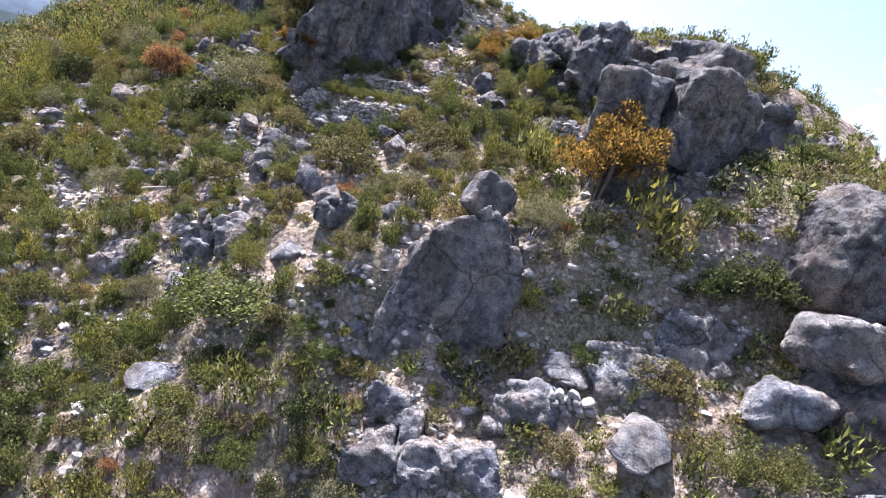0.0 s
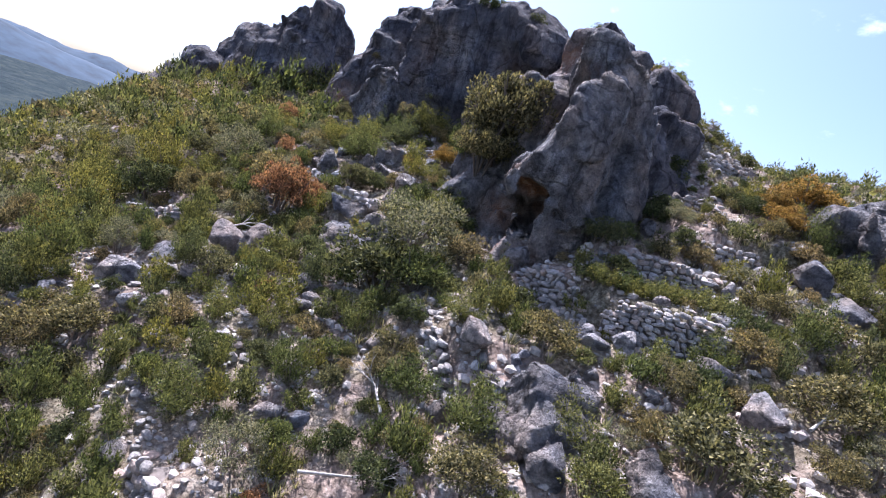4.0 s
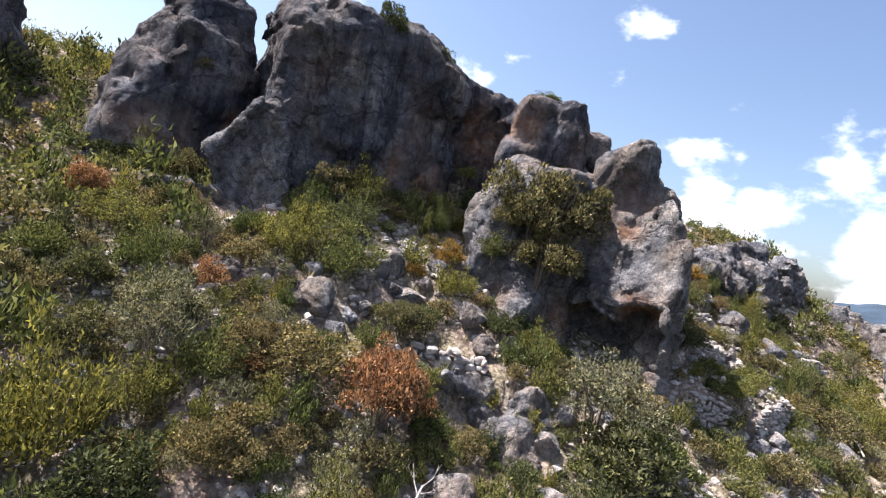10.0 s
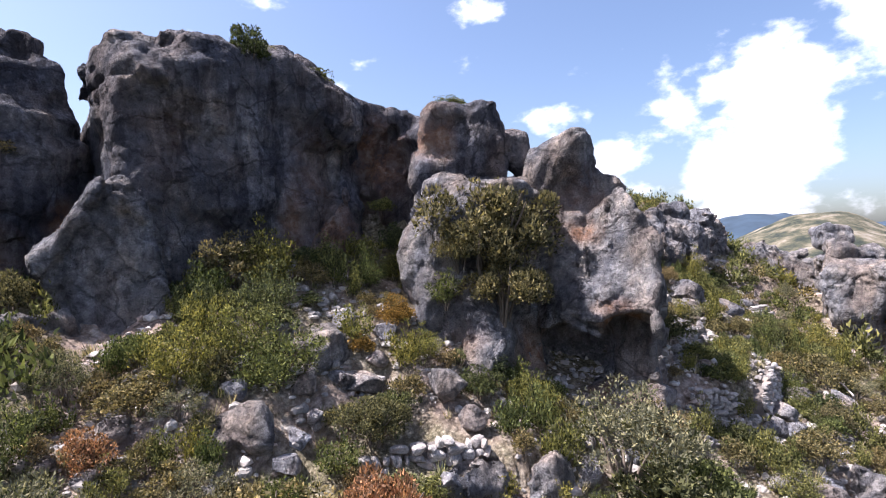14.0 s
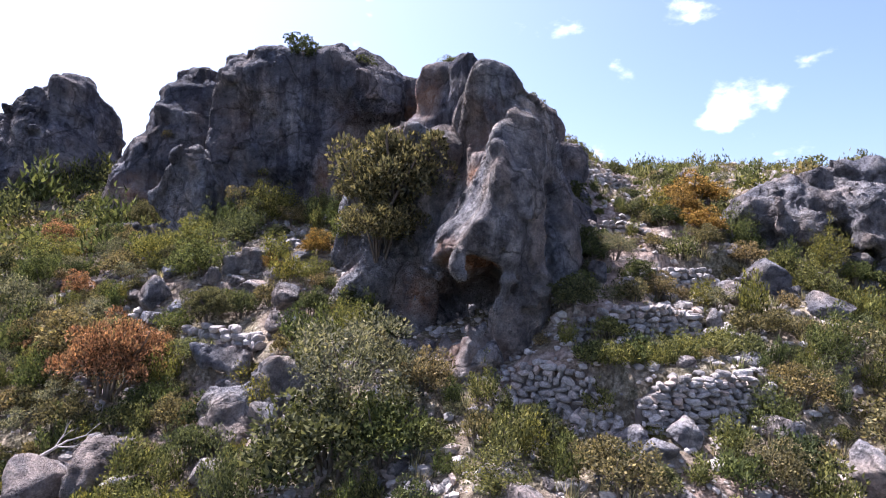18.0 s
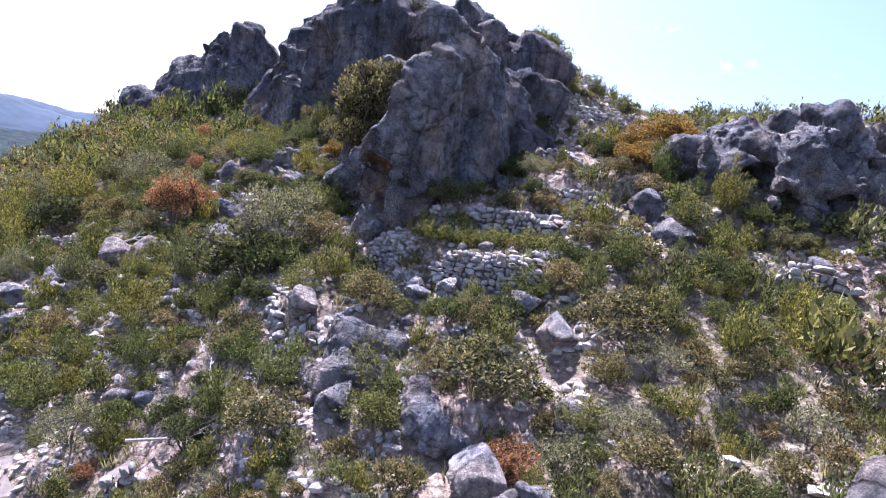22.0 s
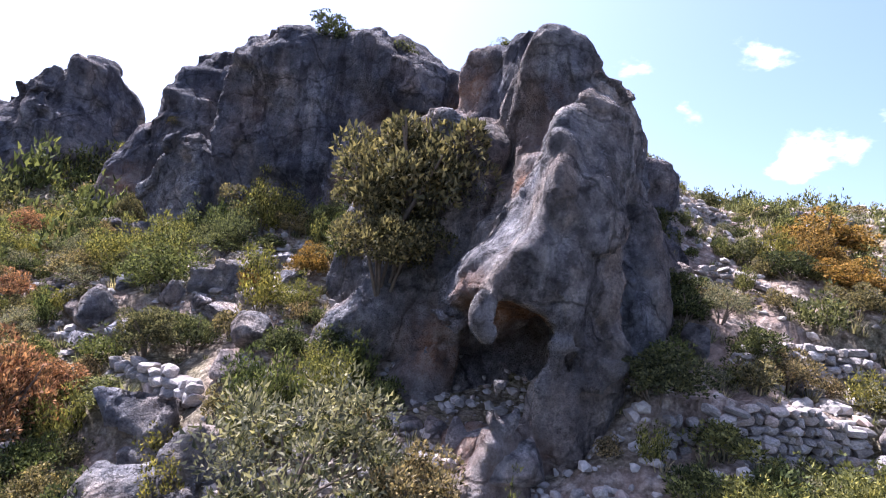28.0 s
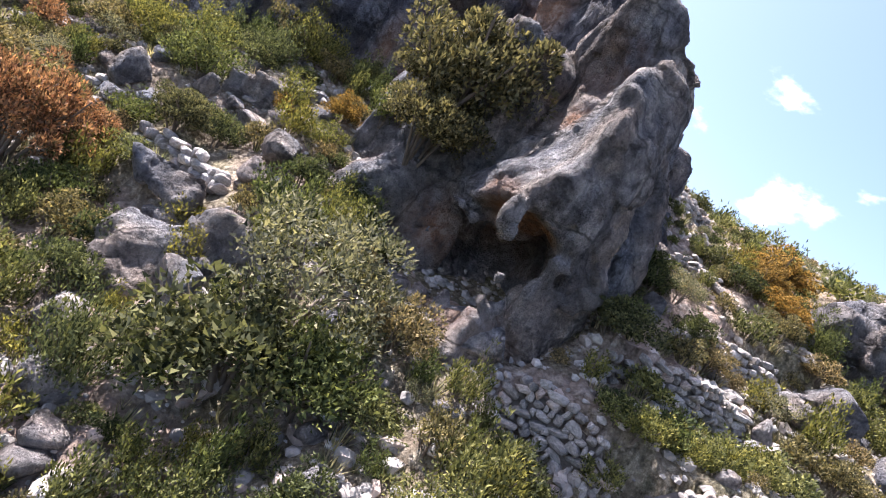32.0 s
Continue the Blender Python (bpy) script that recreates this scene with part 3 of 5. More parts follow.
# wooded mountains far across the valley, the blue of haze put into their colour
HAZE_HILL = plain("far wooded mountain in haze blue", (0.03, 0.05, 0.075), 1.0, 0.02)
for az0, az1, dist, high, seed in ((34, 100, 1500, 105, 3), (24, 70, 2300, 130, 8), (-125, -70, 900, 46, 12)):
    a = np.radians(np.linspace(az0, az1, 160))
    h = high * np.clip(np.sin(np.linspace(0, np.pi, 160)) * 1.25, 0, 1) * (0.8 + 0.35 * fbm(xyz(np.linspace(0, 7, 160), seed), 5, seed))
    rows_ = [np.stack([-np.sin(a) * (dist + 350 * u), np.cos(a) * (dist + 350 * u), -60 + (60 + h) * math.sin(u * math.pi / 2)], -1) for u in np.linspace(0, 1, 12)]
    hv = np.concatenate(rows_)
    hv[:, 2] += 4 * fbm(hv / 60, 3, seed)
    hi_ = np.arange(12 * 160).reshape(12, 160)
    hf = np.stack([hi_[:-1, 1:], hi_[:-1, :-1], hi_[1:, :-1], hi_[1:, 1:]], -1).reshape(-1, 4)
    tagged(new("backdrop", mesh_from("backdrop", hv, hf, HAZE_HILL)), "hazy blue-green wooded mountain far across the valley", "mountain", kind="structure")

KEEP_OUT = []          # circles in the plan where rock stands: x, y, radius


# ---- the cave rock: a leaning fin with a hollow under it ----
def both(*ds):
    """What several shapes share, with slightly rounded edges."""
    d = ds[0]
    for e in ds[1:]:
        d = -smin(-d, -e, 0.22)
    return d


def cave_shape(p):
    lobe = both(prism(p, (-0.1, 2.9, 0), (0.358, -0.934, 0), (0, 0, 1), [(-1.5, -0.3), (1.65, -0.3), (1.58, 2.6), (1.42, 4.45), (1.22, 5.4), (0.78, 6.1), (0.2, 6.6), (-0.9, 6.5), (-1.6, 5.6), (-1.85, 4.0)], 2.0, 0.22),
                prism(p, (-0.1, 2.9, 0), (0.998, -0.056, 0), (0, 0, 1), [(-1.0, -0.3), (0.95, -0.3), (1.0, 1.5), (1.1, 3.3), (1.05, 5.2), (0.85, 6.4), (0.35, 6.5), (-0.25, 4.85), (-1.12, 3.1), (-1.12, 1.0)], 2.1, 0.12))
    top = both(prism(p, (0.9, 4.0, 0), (0.403, -0.915, 0), (0, 0, 1), [(-0.75, 4.4), (1.3, 4.4), (1.35, 5.7), (1.22, 6.5), (0.7, 7.35), (0.07, 7.72), (-0.52, 7.25), (-0.88, 6.56)], 1.5, 0.3),
               prism(p, (0.9, 4.0, 0), (0.99, -0.143, 0), (0, 0, 1), [(-0.9, 4.5), (0.9, 4.3), (1.6, 5.0), (1.3, 6.1), (0.65, 6.8), (-0.09, 7.2), (-0.9, 7.05), (-1.4, 6.5), (-1.4, 5.8)], 1.2, 0.3))
    d = union([lobe, top, ball(p, (1.7, 4.3, 2.6), (1.15, 2.0, 2.9)), ball(p, (1.5, 4.7, 5.0), (1.0, 1.3, 1.45))], 0.15)
    d = carve(d, [ball(p, (-0.5, 3.1, 1.6), (1.4, 1.25, 1.1)), ball(p, (-1.4, 2.9, 1.5), (1.1, 1.3, 1.05)), ball(p, (-0.85, 1.95, 1.5), (0.95, 1.0, 0.9)), ball(p, (-0.6, 1.65, 2.0), (0.72, 0.75, 0.75)), ball(p, (-0.75, 1.75, 2.3), (0.8, 0.75, 0.6)),
                  ball(p, (-0.75, 3.25, 5.7), (0.7, 0.5, 0.85))], 0.1)
    return carve(union([d, limb(p, (0.45, 1.65, 2.3), (0.25, 1.45, 0.5), 0.46, 0.56), ball(p, (-0.6, 1.35, 0.1), (0.95, 0.6, 0.5))], 0.15), [ball(p, (-0.55, 1.5, 1.0), (0.4, 0.3, 0.2))], 0.06)


def buttress_shape(p):
    d = both(prism(p, (-1.4, 6.0, 0), (0.593, -0.805, 0), (0, 0, 1), [(-1.25, 0.2), (2.1, 0.2), (2.15, 5.6), (1.2, 6.3), (-0.38, 6.35), (-1.15, 6.0), (-1.34, 4.7), (-1.3, 2.5)], 1.05, 0.25),
             prism(p, (-1.8, 5.7, 0), (0.971, -0.239, 0), (0, 0, 1), [(-1.75, 0.2), (1.8, 0.2), (2.05, 4.4), (1.8, 6.4), (0.51, 6.2), (-0.47, 5.5), (-1.24, 4.1), (-1.5, 1.9)], 1.9, 0.3))
    d = union([d, limb(p, (-1.5, 5.0, 2.3), (-2.9, 4.4, 0.9), 0.8, 0.55), limb(p, (-1.0, 4.6, 2.2), (-1.7, 3.9, 0.7), 0.55, 0.5)], 0.2)
    return carve(d, [ball(p, (-2.2, 4.6, 4.2), (0.5, 0.5, 1.3)), ball(p, (-0.9, 4.1, 1.0), (0.7, 0.5, 0.9))], 0.2)


STAIN_CAVE = [((-0.3, 2.9, 4.7), (0.45, 0.6, 0.4), 1.0), ((0.0, 3.1, 5.7), (0.6, 0.7, 0.8), 0.6), ((-0.2, 3.2, 2.2), (1.0, 1.2, 0.8), 0.5), ((-1.0, 1.5, 0.6), (0.6, 0.5, 0.6), 0.55),
              ((-0.6, 2.0, 2.7), (0.9, 0.7, 0.5), 1.3), ((-0.9, 1.7, 0.7), (1.0, 1.0, 0.5), 0.6), ((-2.4, 6.1, 3.3), (0.5, 0.8, 0.9), 0.6)]
cave_rock = rock_thing("cave_rock", sculpt("cave_rock", (-4.3, -0.2, -1.0), (4.6, 8.1, 8.3), 0.085, cave_shape, ROCK, 0.11, 0.9, 3, 0.08, STAIN_CAVE, blocks=0.15, joint=(1.0, 1.0, 1.3)),
           "leaning grey limestone spire with a shallow cave and ochre stains", "rock")
part("buttress", sculpt("buttress", (-4.3, 2.8, -0.4), (1.6, 8.6, 7.2), 0.09, buttress_shape, ROCK, 0.12, 0.9, 5, 0.09, [((-2.4, 6.1, 3.3), (0.5, 0.8, 0.9), 0.5), ((-2.6, 5.0, 1.6), (0.6, 0.6, 0.9), 0.4), ((-1.2, 4.2, 1.5), (0.7, 0.7, 1.0), 0.5)], blocks=0.18, joint=(1.1, 1.1, 1.6)), cave_rock, "grey limestone buttress beside the cave")
KEEP_OUT += [(0.4, 2.3, 1.2), (1.7, 4.2, 1.9), (-0.6, 4.2, 1.3), (-2.1, 6.2, 1.2), (-0.4, 3.0, 1.4)]


# ---- the main cliff ----
def cliff_shape(p):
    d = union([block(p, (-3.15, 13.1, 5.1), (3.4, 2.6, 4.3), (-4, 2, -19), 0.7), ball(p, (-4.4, 12.9, 9.0), (2.4, 2.0, 1.4)), ball(p, (-2.5, 12.0, 9.0), (1.8, 1.7, 1.2)), ball(p, (-1.5, 10.9, 8.6), (1.3, 1.3, 1.2))], 0.5)
    d = carve(d, [ball(p, (-8.9, 12.9, 10.2), (2.2, 3.6, 2.8))], 0.7)
    return carve(d, [limb(p, (-1.1, 9.5, 6.6), (-3.0, 10.05, 3.95), 0.13, 0.2), limb(p, (-3.0, 10.05, 3.95), (-4.5, 10.55, 3.6), 0.16, 0.08), limb(p, (-5.6, 11.2, 8.8), (-5.0, 10.9, 6.2), 0.1, 0.16)], 0.1)


def wedge_shape(p):
    return prism(p, (-2.1, 10.3, 3.4), (0.945, -0.326, 0), (0, 0.1, 1), [(-1.1, -2.2), (1.0, -2.2), (0.95, 1.9), (0.6, 2.7), (-0.7, 0.5)], 0.75, 0.12)


cliff = rock_thing("cliff", sculpt("cliff", (-9.2, 8.2, 0.2), (1.6, 17.4, 11.2), 0.115, cliff_shape, CLIFF, 0.2, 0.6, 11, 0.15,
           [((-2.1, 10.3, 3.8), (1.0, 0.8, 2.0), 0.6), ((-3.1, 10.5, 4.6), (0.4, 0.8, 1.6), 0.6), ((-2.3, 10.6, 6.6), (0.8, 1.0, 1.6), 0.35), ((-6.2, 11.6, 7.2), (0.5, 0.9, 0.9), 0.35)], blocks=0.2, joint=(1.9, 1.9, 2.6), strata=0.02),
           "tall dark grey limestone cliff face with a slanting crack", "cliff")
part("wedge", sculpt("wedge", (-4.2, 8.8, 0.6), (-0.4, 11.9, 6.8), 0.09, wedge_shape, CLIFF, 0.08, 0.7, 14, 0.08, [((-2.1, 9.9, 4.4), (1.0, 0.8, 1.8), 0.7)], blocks=0.1, joint=(1.2, 1.2, 1.8)), cliff, "warm-stained wedge below the crack of the cliff")
KEEP_OUT += [(-6.3, 13.6, 2.0), (-4.3, 12.8, 2.2), (-2.3, 11.9, 2.2)]


def upper_shape(p):
    head = prism(p, (0.7, 7.35, 0), (0.583, -0.812, 0), (0, 0, 1), [(-1.3, 4.8), (1.75, 4.8), (1.69, 6.4), (1.5, 8.15), (1.05, 8.8), (0.3, 9.05), (-0.57, 8.85), (-0.96, 8.45), (-1.1, 7.3)], 1.1, 0.3)
    wall = prism(p, (1.1, 10.4, 0), (0.688, -0.726, 0), (0, 0, 1), [(-1.0, 3.0), (0.6, 3.0), (1.5, 6.4), (1.4, 8.45), (0.77, 8.9), (-0.72, 9.05), (-1.75, 9.1), (-1.6, 6.4)], 1.1, 0.3)
    d = union([head, wall, ball(p, (1.6, 8.6, 6.0), (2.2, 1.9, 2.6)), limb(p, (1.9, 5.6, 5.2), (2.8, 5.5, 3.4), 1.2, 1.6), ball(p, (0.9, 6.6, 5.4), (1.4, 1.2, 1.2)), block(p, (2.9, 8.3, 6.0), (1.2, 1.5, 1.8), (-12, 26, 18), 0.4), block(p, (3.3, 6.4, 4.6), (1.0, 1.2, 1.5), (-15, 20, -10), 0.3)], 0.2)
    return carve(d, [ball(p, (-0.05, 8.75, 7.25), (0.55, 0.75, 0.6)), ball(p, (-0.5, 8.6, 5.4), (0.7, 0.7, 1.4))], 0.2)


def arch_shape(p):
    return union([limb(p, (0.9, 6.5, 7.75), (1.65, 5.3, 7.55), 0.4, 0.36), limb(p, (1.65, 5.3, 7.55), (1.8, 5.0, 6.3), 0.34, 0.4)], 0.2)


cliff_shoulder = rock_thing("cliff_shoulder", sculpt("cliff_shoulder", (-3.0, 3.4, 1.5), (5.7, 12.6, 10.2), 0.125, upper_shape, CLIFF, 0.16, 0.8, 21, 0.1,
           [((-0.6, 9.4, 7.2), (1.3, 1.0, 1.4), 0.9), ((-0.5, 7.3, 7.6), (0.6, 0.8, 0.9), 0.85), ((-0.6, 10.0, 5.0), (1.2, 1.0, 1.8), 0.5)]),
           "reddish weathered rock shoulder with a natural window through it", "cliff")
part("arch", sculpt("arch", (0.0, 4.0, 5.4), (2.8, 7.4, 8.6), 0.085, arch_shape, CLIFF, 0.07, 1.0, 23, 0.05, blocks=0.08, joint=(0.7, 0.7, 0.7)), cliff_shoulder, "short grey arch over the window")
KEEP_OUT += [(0.6, 6.8, 1.5), (0.6, 9.6, 2.2), (2.2, 5.8, 1.8), (-0.6, 10.4, 1.6)]

rock_thing("rock_pillar", sculpt("rock_pillar", (-10.2, 9.4, -0.6), (-5.4, 13.6, 6.9), 0.085,
           lambda p: smin(prism(p, (-7.6, 11.5, 4.0), (0.88, -0.48, 0.0), (0.12, 0.1, 1), [(-0.95, -3.2), (0.85, -3.2), (0.95, 0.2), (0.85, 1.4), (0.35, 2.0), (-0.4, 1.5), (-1.0, 0.4)], 0.55, 0.2),
                          block(p, (-8.8, 11.5, 1.4), (0.7, 0.6, 1.7), (0, -8, -26), 0.3), 0.1), ROCK, 0.1, 0.9, 31, 0.1, blocks=0.16, joint=(0.8, 0.8, 1.4)),
           "grey limestone pillar leaning on the foot of the cliff", "rock")
KEEP_OUT += [(-7.8, 10.8, 1.0)]
rock_thing("rock_dome", sculpt("rock_dome", (-12.6, 11.0, -0.5), (-6.0, 19.0, 10.4), 0.15,
           lambda p: union([ball(p, (-8.0, 15.4, 5.1), (1.95, 2.0, 4.6)), ball(p, (-9.1, 14.9, 3.2), (1.7, 1.7, 3.6))], 0.4), CLIFF, 0.2, 0.6, 41, 0.14, strata=0.05, stains=
           [((-9.5, 13.4, 4.4), (1.2, 1.0, 0.8), 0.7), ((-7.4, 13.5, 5.0), (0.5, 1.0, 0.7), 0.7)]),
           "round-topped dark grey limestone dome beside the cliff", "rock", "domes along the cliff")
KEEP_OUT += [(-8.5, 15.2, 2.2)]
for k, (c, r, step) in enumerate((((-13.9, 20.3, 5.4), (2.5, 2.6, 4.2), 0.2), ((-16.6, 21.8, 4.9), (2.2, 2.4, 3.6), 0.22), ((-18.9, 23.4, 4.3), (2.4, 2.4, 3.4), 0.24), ((-20.8, 21.8, 2.9), (1.8, 2.0, 2.7), 0.24), ((-24.6, 24.8, 1.9), (1.8, 1.8, 2.3), 0.26))):
    c, r = np.array(c), np.array(r)
    rock_thing("rock_dome", sculpt("rock_dome", c - r - 1.0, c + r + 1.0, step, lambda p, c=c, r=r: union([ball(p, c, r), ball(p, c + (-0.5 * r[0], -0.4 * r[1], -0.3 * r[2]), r * 0.75), ball(p, c + (0.55 * r[0], -0.3 * r[1], -0.35 * r[2]), r * 0.6)], 0.4), CLIFF, 0.35, 0.45, 45 + 9 * k, 0.16),
               "weathered grey limestone knob on the skyline", "rock", "domes along the cliff")
    KEEP_OUT.append((c[0], c[1], r[0] * 0.95))


# ---- the pitted outcrop with small caves ----
def pitted_shape(p):
    d = union([ball(p, (9.4, 2.4, 3.7), (1.6, 1.4, 1.5)), ball(p, (10.9, 2.2, 4.2), (1.6, 1.7, 1.45)), ball(p, (8.2, 2.7, 3.8), (1.0, 1.0, 1.1)), ball(p, (10.4, 1.3, 3.1), (1.7, 1.1, 1.4))], 0.25)
    return carve(d, [ball(p, (8.95, 0.9, 3.75), (0.6, 1.5, 0.6)), ball(p, (9.65, 0.6, 3.4), (0.5, 1.2, 0.42)), ball(p, (10.95, 0.3, 4.6), (0.55, 1.6, 0.75)), ball(p, (11.5, 0.6, 5.3), (0.35, 1.2, 0.35))], 0.08)


def crag_end_shape(p):
    return carve(union([ball(p, (12.4, 1.5, 4.1), (1.4, 1.4, 1.4)), ball(p, (13.8, 0.8, 4.1), (1.2, 1.5, 1.3))], 0.25), [ball(p, (12.0, 0.2, 5.0), (0.45, 1.1, 0.7))], 0.12)


pitted_outcrop = rock_thing("pitted_outcrop", sculpt("pitted_outcrop", (5.9, -1.4, 0.6), (13.4, 5.0, 7.4), 0.1, pitted_shape, ROCK, 0.24, 0.9, 61, 0.16, blocks=0.3, joint=(0.9, 0.9, 1.0)),
           "craggy pale grey limestone outcrop pitted with small caves", "rock")
part("crag_end", sculpt("crag_end", (10.2, -1.8, 2.0), (15.8, 3.8, 7.0), 0.11, crag_end_shape, ROCK, 0.26, 0.9, 66, 0.16, blocks=0.3, joint=(0.9, 0.9, 1.0)), pitted_outcrop)
KEEP_OUT += [(9.4, 2.4, 1.6), (11.1, 2.1, 1.7), (12.9, 1.2, 1.7)]


# ---- the split boulder, block by block ----
def slab_block(name, label, c, half, turn, seed, mat=ROCK, rounding=0.22, rough=0.07, group="", step=0.08):
    c, half = np.array(c, float), np.array(half, float)
    ext = np.linalg.norm(half) + 0.35
    lo, hi = np.maximum(c - ext, c - half.max() * 1.45 - 0.3), np.minimum(c + ext, c + half.max() * 1.45 + 0.3)
    return rock_thing(name, sculpt(name, lo, hi, step, lambda p: block(p, c, half, turn, rounding), mat, rough * 0.6, 1.1, seed, 0.05, blocks=0.07, joint=(0.9, 0.9, 0.9)), label, "rock", group)


SPLIT = "blocks of the split boulder"
slab_block("boulder_block", "brownish-faced square limestone block on the split boulder", (10.70, -4.75, 2.28), (0.95, 0.9, 1.15), (4, -6, -12), 71, ROCK, 0.25, 0.12, SPLIT)
slab_block("boulder_block", "tall grey limestone block of the split boulder", (12.50, -4.95, 2.38), (0.98, 1.0, 1.45), (-3, 6, 10), 72, ROCK, 0.3, 0.14, SPLIT)
slab_block("boulder_block", "wide grey limestone base of the split boulder", (12.15, -5.50, 0.28), (1.1, 0.8, 0.9), (18, 4, -16), 73, ROCK, 0.4, 0.16, SPLIT)
slab_block("boulder_block", "wedge of grey limestone under the split boulder", (10.80, -5.55, 0.38), (0.9, 0.9, 0.85), (8, -12, 10), 74, ROCK, 0.3, 0.12, SPLIT)
slab_block("boulder_block", "rounded grey stone on top of the split boulder", (13.05, -4.25, 4.38), (0.6, 0.55, 0.55), (8, 20, 20), 75, ROCK, 0.3, 0.1, SPLIT)
slab_block("boulder_block", "small pale stone on top of the split boulder", (12.35, -4.55, 3.93), (0.42, 0.5, 0.32), (0, -14, 30), 76, ROCK, 0.22, 0.1, SPLIT)
slab_block("boulder_block", "narrow sunlit limestone slab beside the split boulder", (13.55, -4.25, 1.93), (0.3, 0.8, 1.6), (0, 10, 6), 77, ROCK, 0.3, 0.16, SPLIT)
rock_thing("crag", sculpt("crag", (13.4, -5.0, -0.8), (20.3, 0.2, 5.2), 0.14,
           lambda p: union([ball(p, (15.9, -3.0, 2.0), (1.2, 1.3, 1.7)), ball(p, (17.4, -3.0, 1.9), (1.2, 1.2, 1.6)), ball(p, (15.4, -2.0, 2.9), (1.0, 1.1, 1.2))], 0.3), ROCK, 0.34, 0.8, 81, 0.2),
           "broken grey limestone crag with a small hollow", "rock")
EAST = "boulders on the eastern edge"
slab_block("edge_boulder", "large rounded grey boulder on the slope's edge", (16.00, -8.90, 0.15), (1.45, 1.2, 1.4), (6, 8, -14), 84, ROCK, 0.55, 0.2, EAST, 0.09)
slab_block("edge_boulder", "pale flat boulder leaning on others", (15.00, -10.80, -1.6), (1.1, 0.8, 0.55), (-14, 10, 20), 85, PALE, 0.25, 0.14, EAST)
slab_block("edge_boulder", "grey boulder wedged below a flat one", (14.70, -11.20, -2.55), (0.75, 0.7, 0.7), (10, -8, 40), 86, ROCK, 0.3, 0.14, EAST)
slab_block("edge_boulder", "small pale boulder in front of larger ones", (13.60, -11.30, -2.65), (0.42, 0.4, 0.42), (0, 16, 10), 87, PALE, 0.18, 0.1, EAST)
slab_block("edge_boulder", "pale upright boulder beside the flat one", (16.40, -10.50, -1.55), (0.7, 0.7, 1.0), (8, 12, -20), 88, PALE, 0.3, 0.14, EAST)
KEEP_OUT += [(16.0, -8.9, 1.3), (15.0, -10.9, 1.0), (13.6, -11.3, 0.5), (16.4, -10.5, 0.7)]
KEEP_OUT += [(10.7, -4.9, 1.1), (12.5, -5.1, 1.4), (12.2, -5.8, 1.0), (16.3, -2.8, 1.8)]


# ---- the tilted slab below, with its cap stone ----
def tilted_shape(p):
    body = prism(p, (6.68, -8.65, -3.0), (1, -0.05, 0), (0, 0.35, 0.94), [(-1.7, -2.7), (1.0, -2.6), (1.35, -1.6), (1.85, 0.35), (1.1, 2.2), (0.7, 2.35), (-0.3, 1.8), (-1.25, -0.4)], 0.5, 0.1)
    return smin(body, ball(p, (6.8, -8.0, -3.5), (1.5, 0.9, 1.9)), 0.2)


rock_thing("tilted_slab", sculpt("tilted_slab", (4.2, -10.9, -6.3), (9.4, -6.5, 0.1), 0.075, tilted_shape, ROCK, 0.06, 1.1, 91, 0.07, blocks=0.05, joint=(1.2, 1.2, 1.0)),
           "large tilted grey limestone slab with thin cracks", "rock")
slab_block("cap_stone", "angular grey limestone block perched on the tilted slab", (7.20, -7.75, -0.55), (0.52, 0.42, 0.5), (-10, 30, 20), 92, ROCK, 0.15, 0.08)
KEEP_OUT += [(7.6, -8.4, 0.9), (6.4, -8.3, 1.3), (7.2, -8.0, 0.8), (5.6, -8.9, 0.9)]


# ---- loose boulders and outcrops ----
def ico(sub):
    bm = bmesh.new()
    bmesh.ops.create_icosphere(bm, subdivisions=sub, radius=1.0)
    bm.verts.ensure_lookup_table()
    v = np.array([q.co[:] for q in bm.verts])
    f = np.array([[q.index for q in fc.verts] for fc in bm.faces])
    bm.free()
    return v, f


ICO = {k: ico(k) for k in (1, 2, 3, 4)}


def boulder_verts(sub, seed, facets=13, rough=0.07):
    """A unit boulder: a sphere cut by random planes and roughened."""
    rng = np.random.default_rng(seed)
    v, f = ICO[sub]
    v = v.copy()
    for _ in range(facets):
        n = rng.normal(size=3)
        n /= np.linalg.norm(n)
        over = v @ n - rng.uniform(0.42, 0.8)
        v -= np.clip(over, 0, None)[:, None] * n * 0.93
    if rough:
        r = 1 + rough * fbm(v * 1.6 + seed, 3, seed) + 0.4 * rough * ridged(v * 4 + seed, 2, seed + 3)
        v = v * r[:, None]
    return v, f


BOULDER = {}
for matname, mat in (("rock", ROCK), ("pale", PALE)):
    for s in range(8):
        v, f = boulder_verts(4 if s < 4 else 3, 100 + s)
        me = mesh_from("boulder", v, f, mat)
        vert_attr(me, "stain", np.zeros(len(v)))
        BOULDER[matname, s] = me


def slope_turn(x, y, spin, tilt=0.6):
    """A turn that follows the slope in part."""
    e = 0.4
    n = Vector((float(land(x - e, y) - land(x + e, y)) / (2 * e) * tilt, float(land(x, y - e) - land(x, y + e)) / (2 * e) * tilt, 1)).normalized()
    return n.to_track_quat("Z", "Y").to_matrix().to_4x4() @ Matrix.Rotation(spin, 4, "Z")


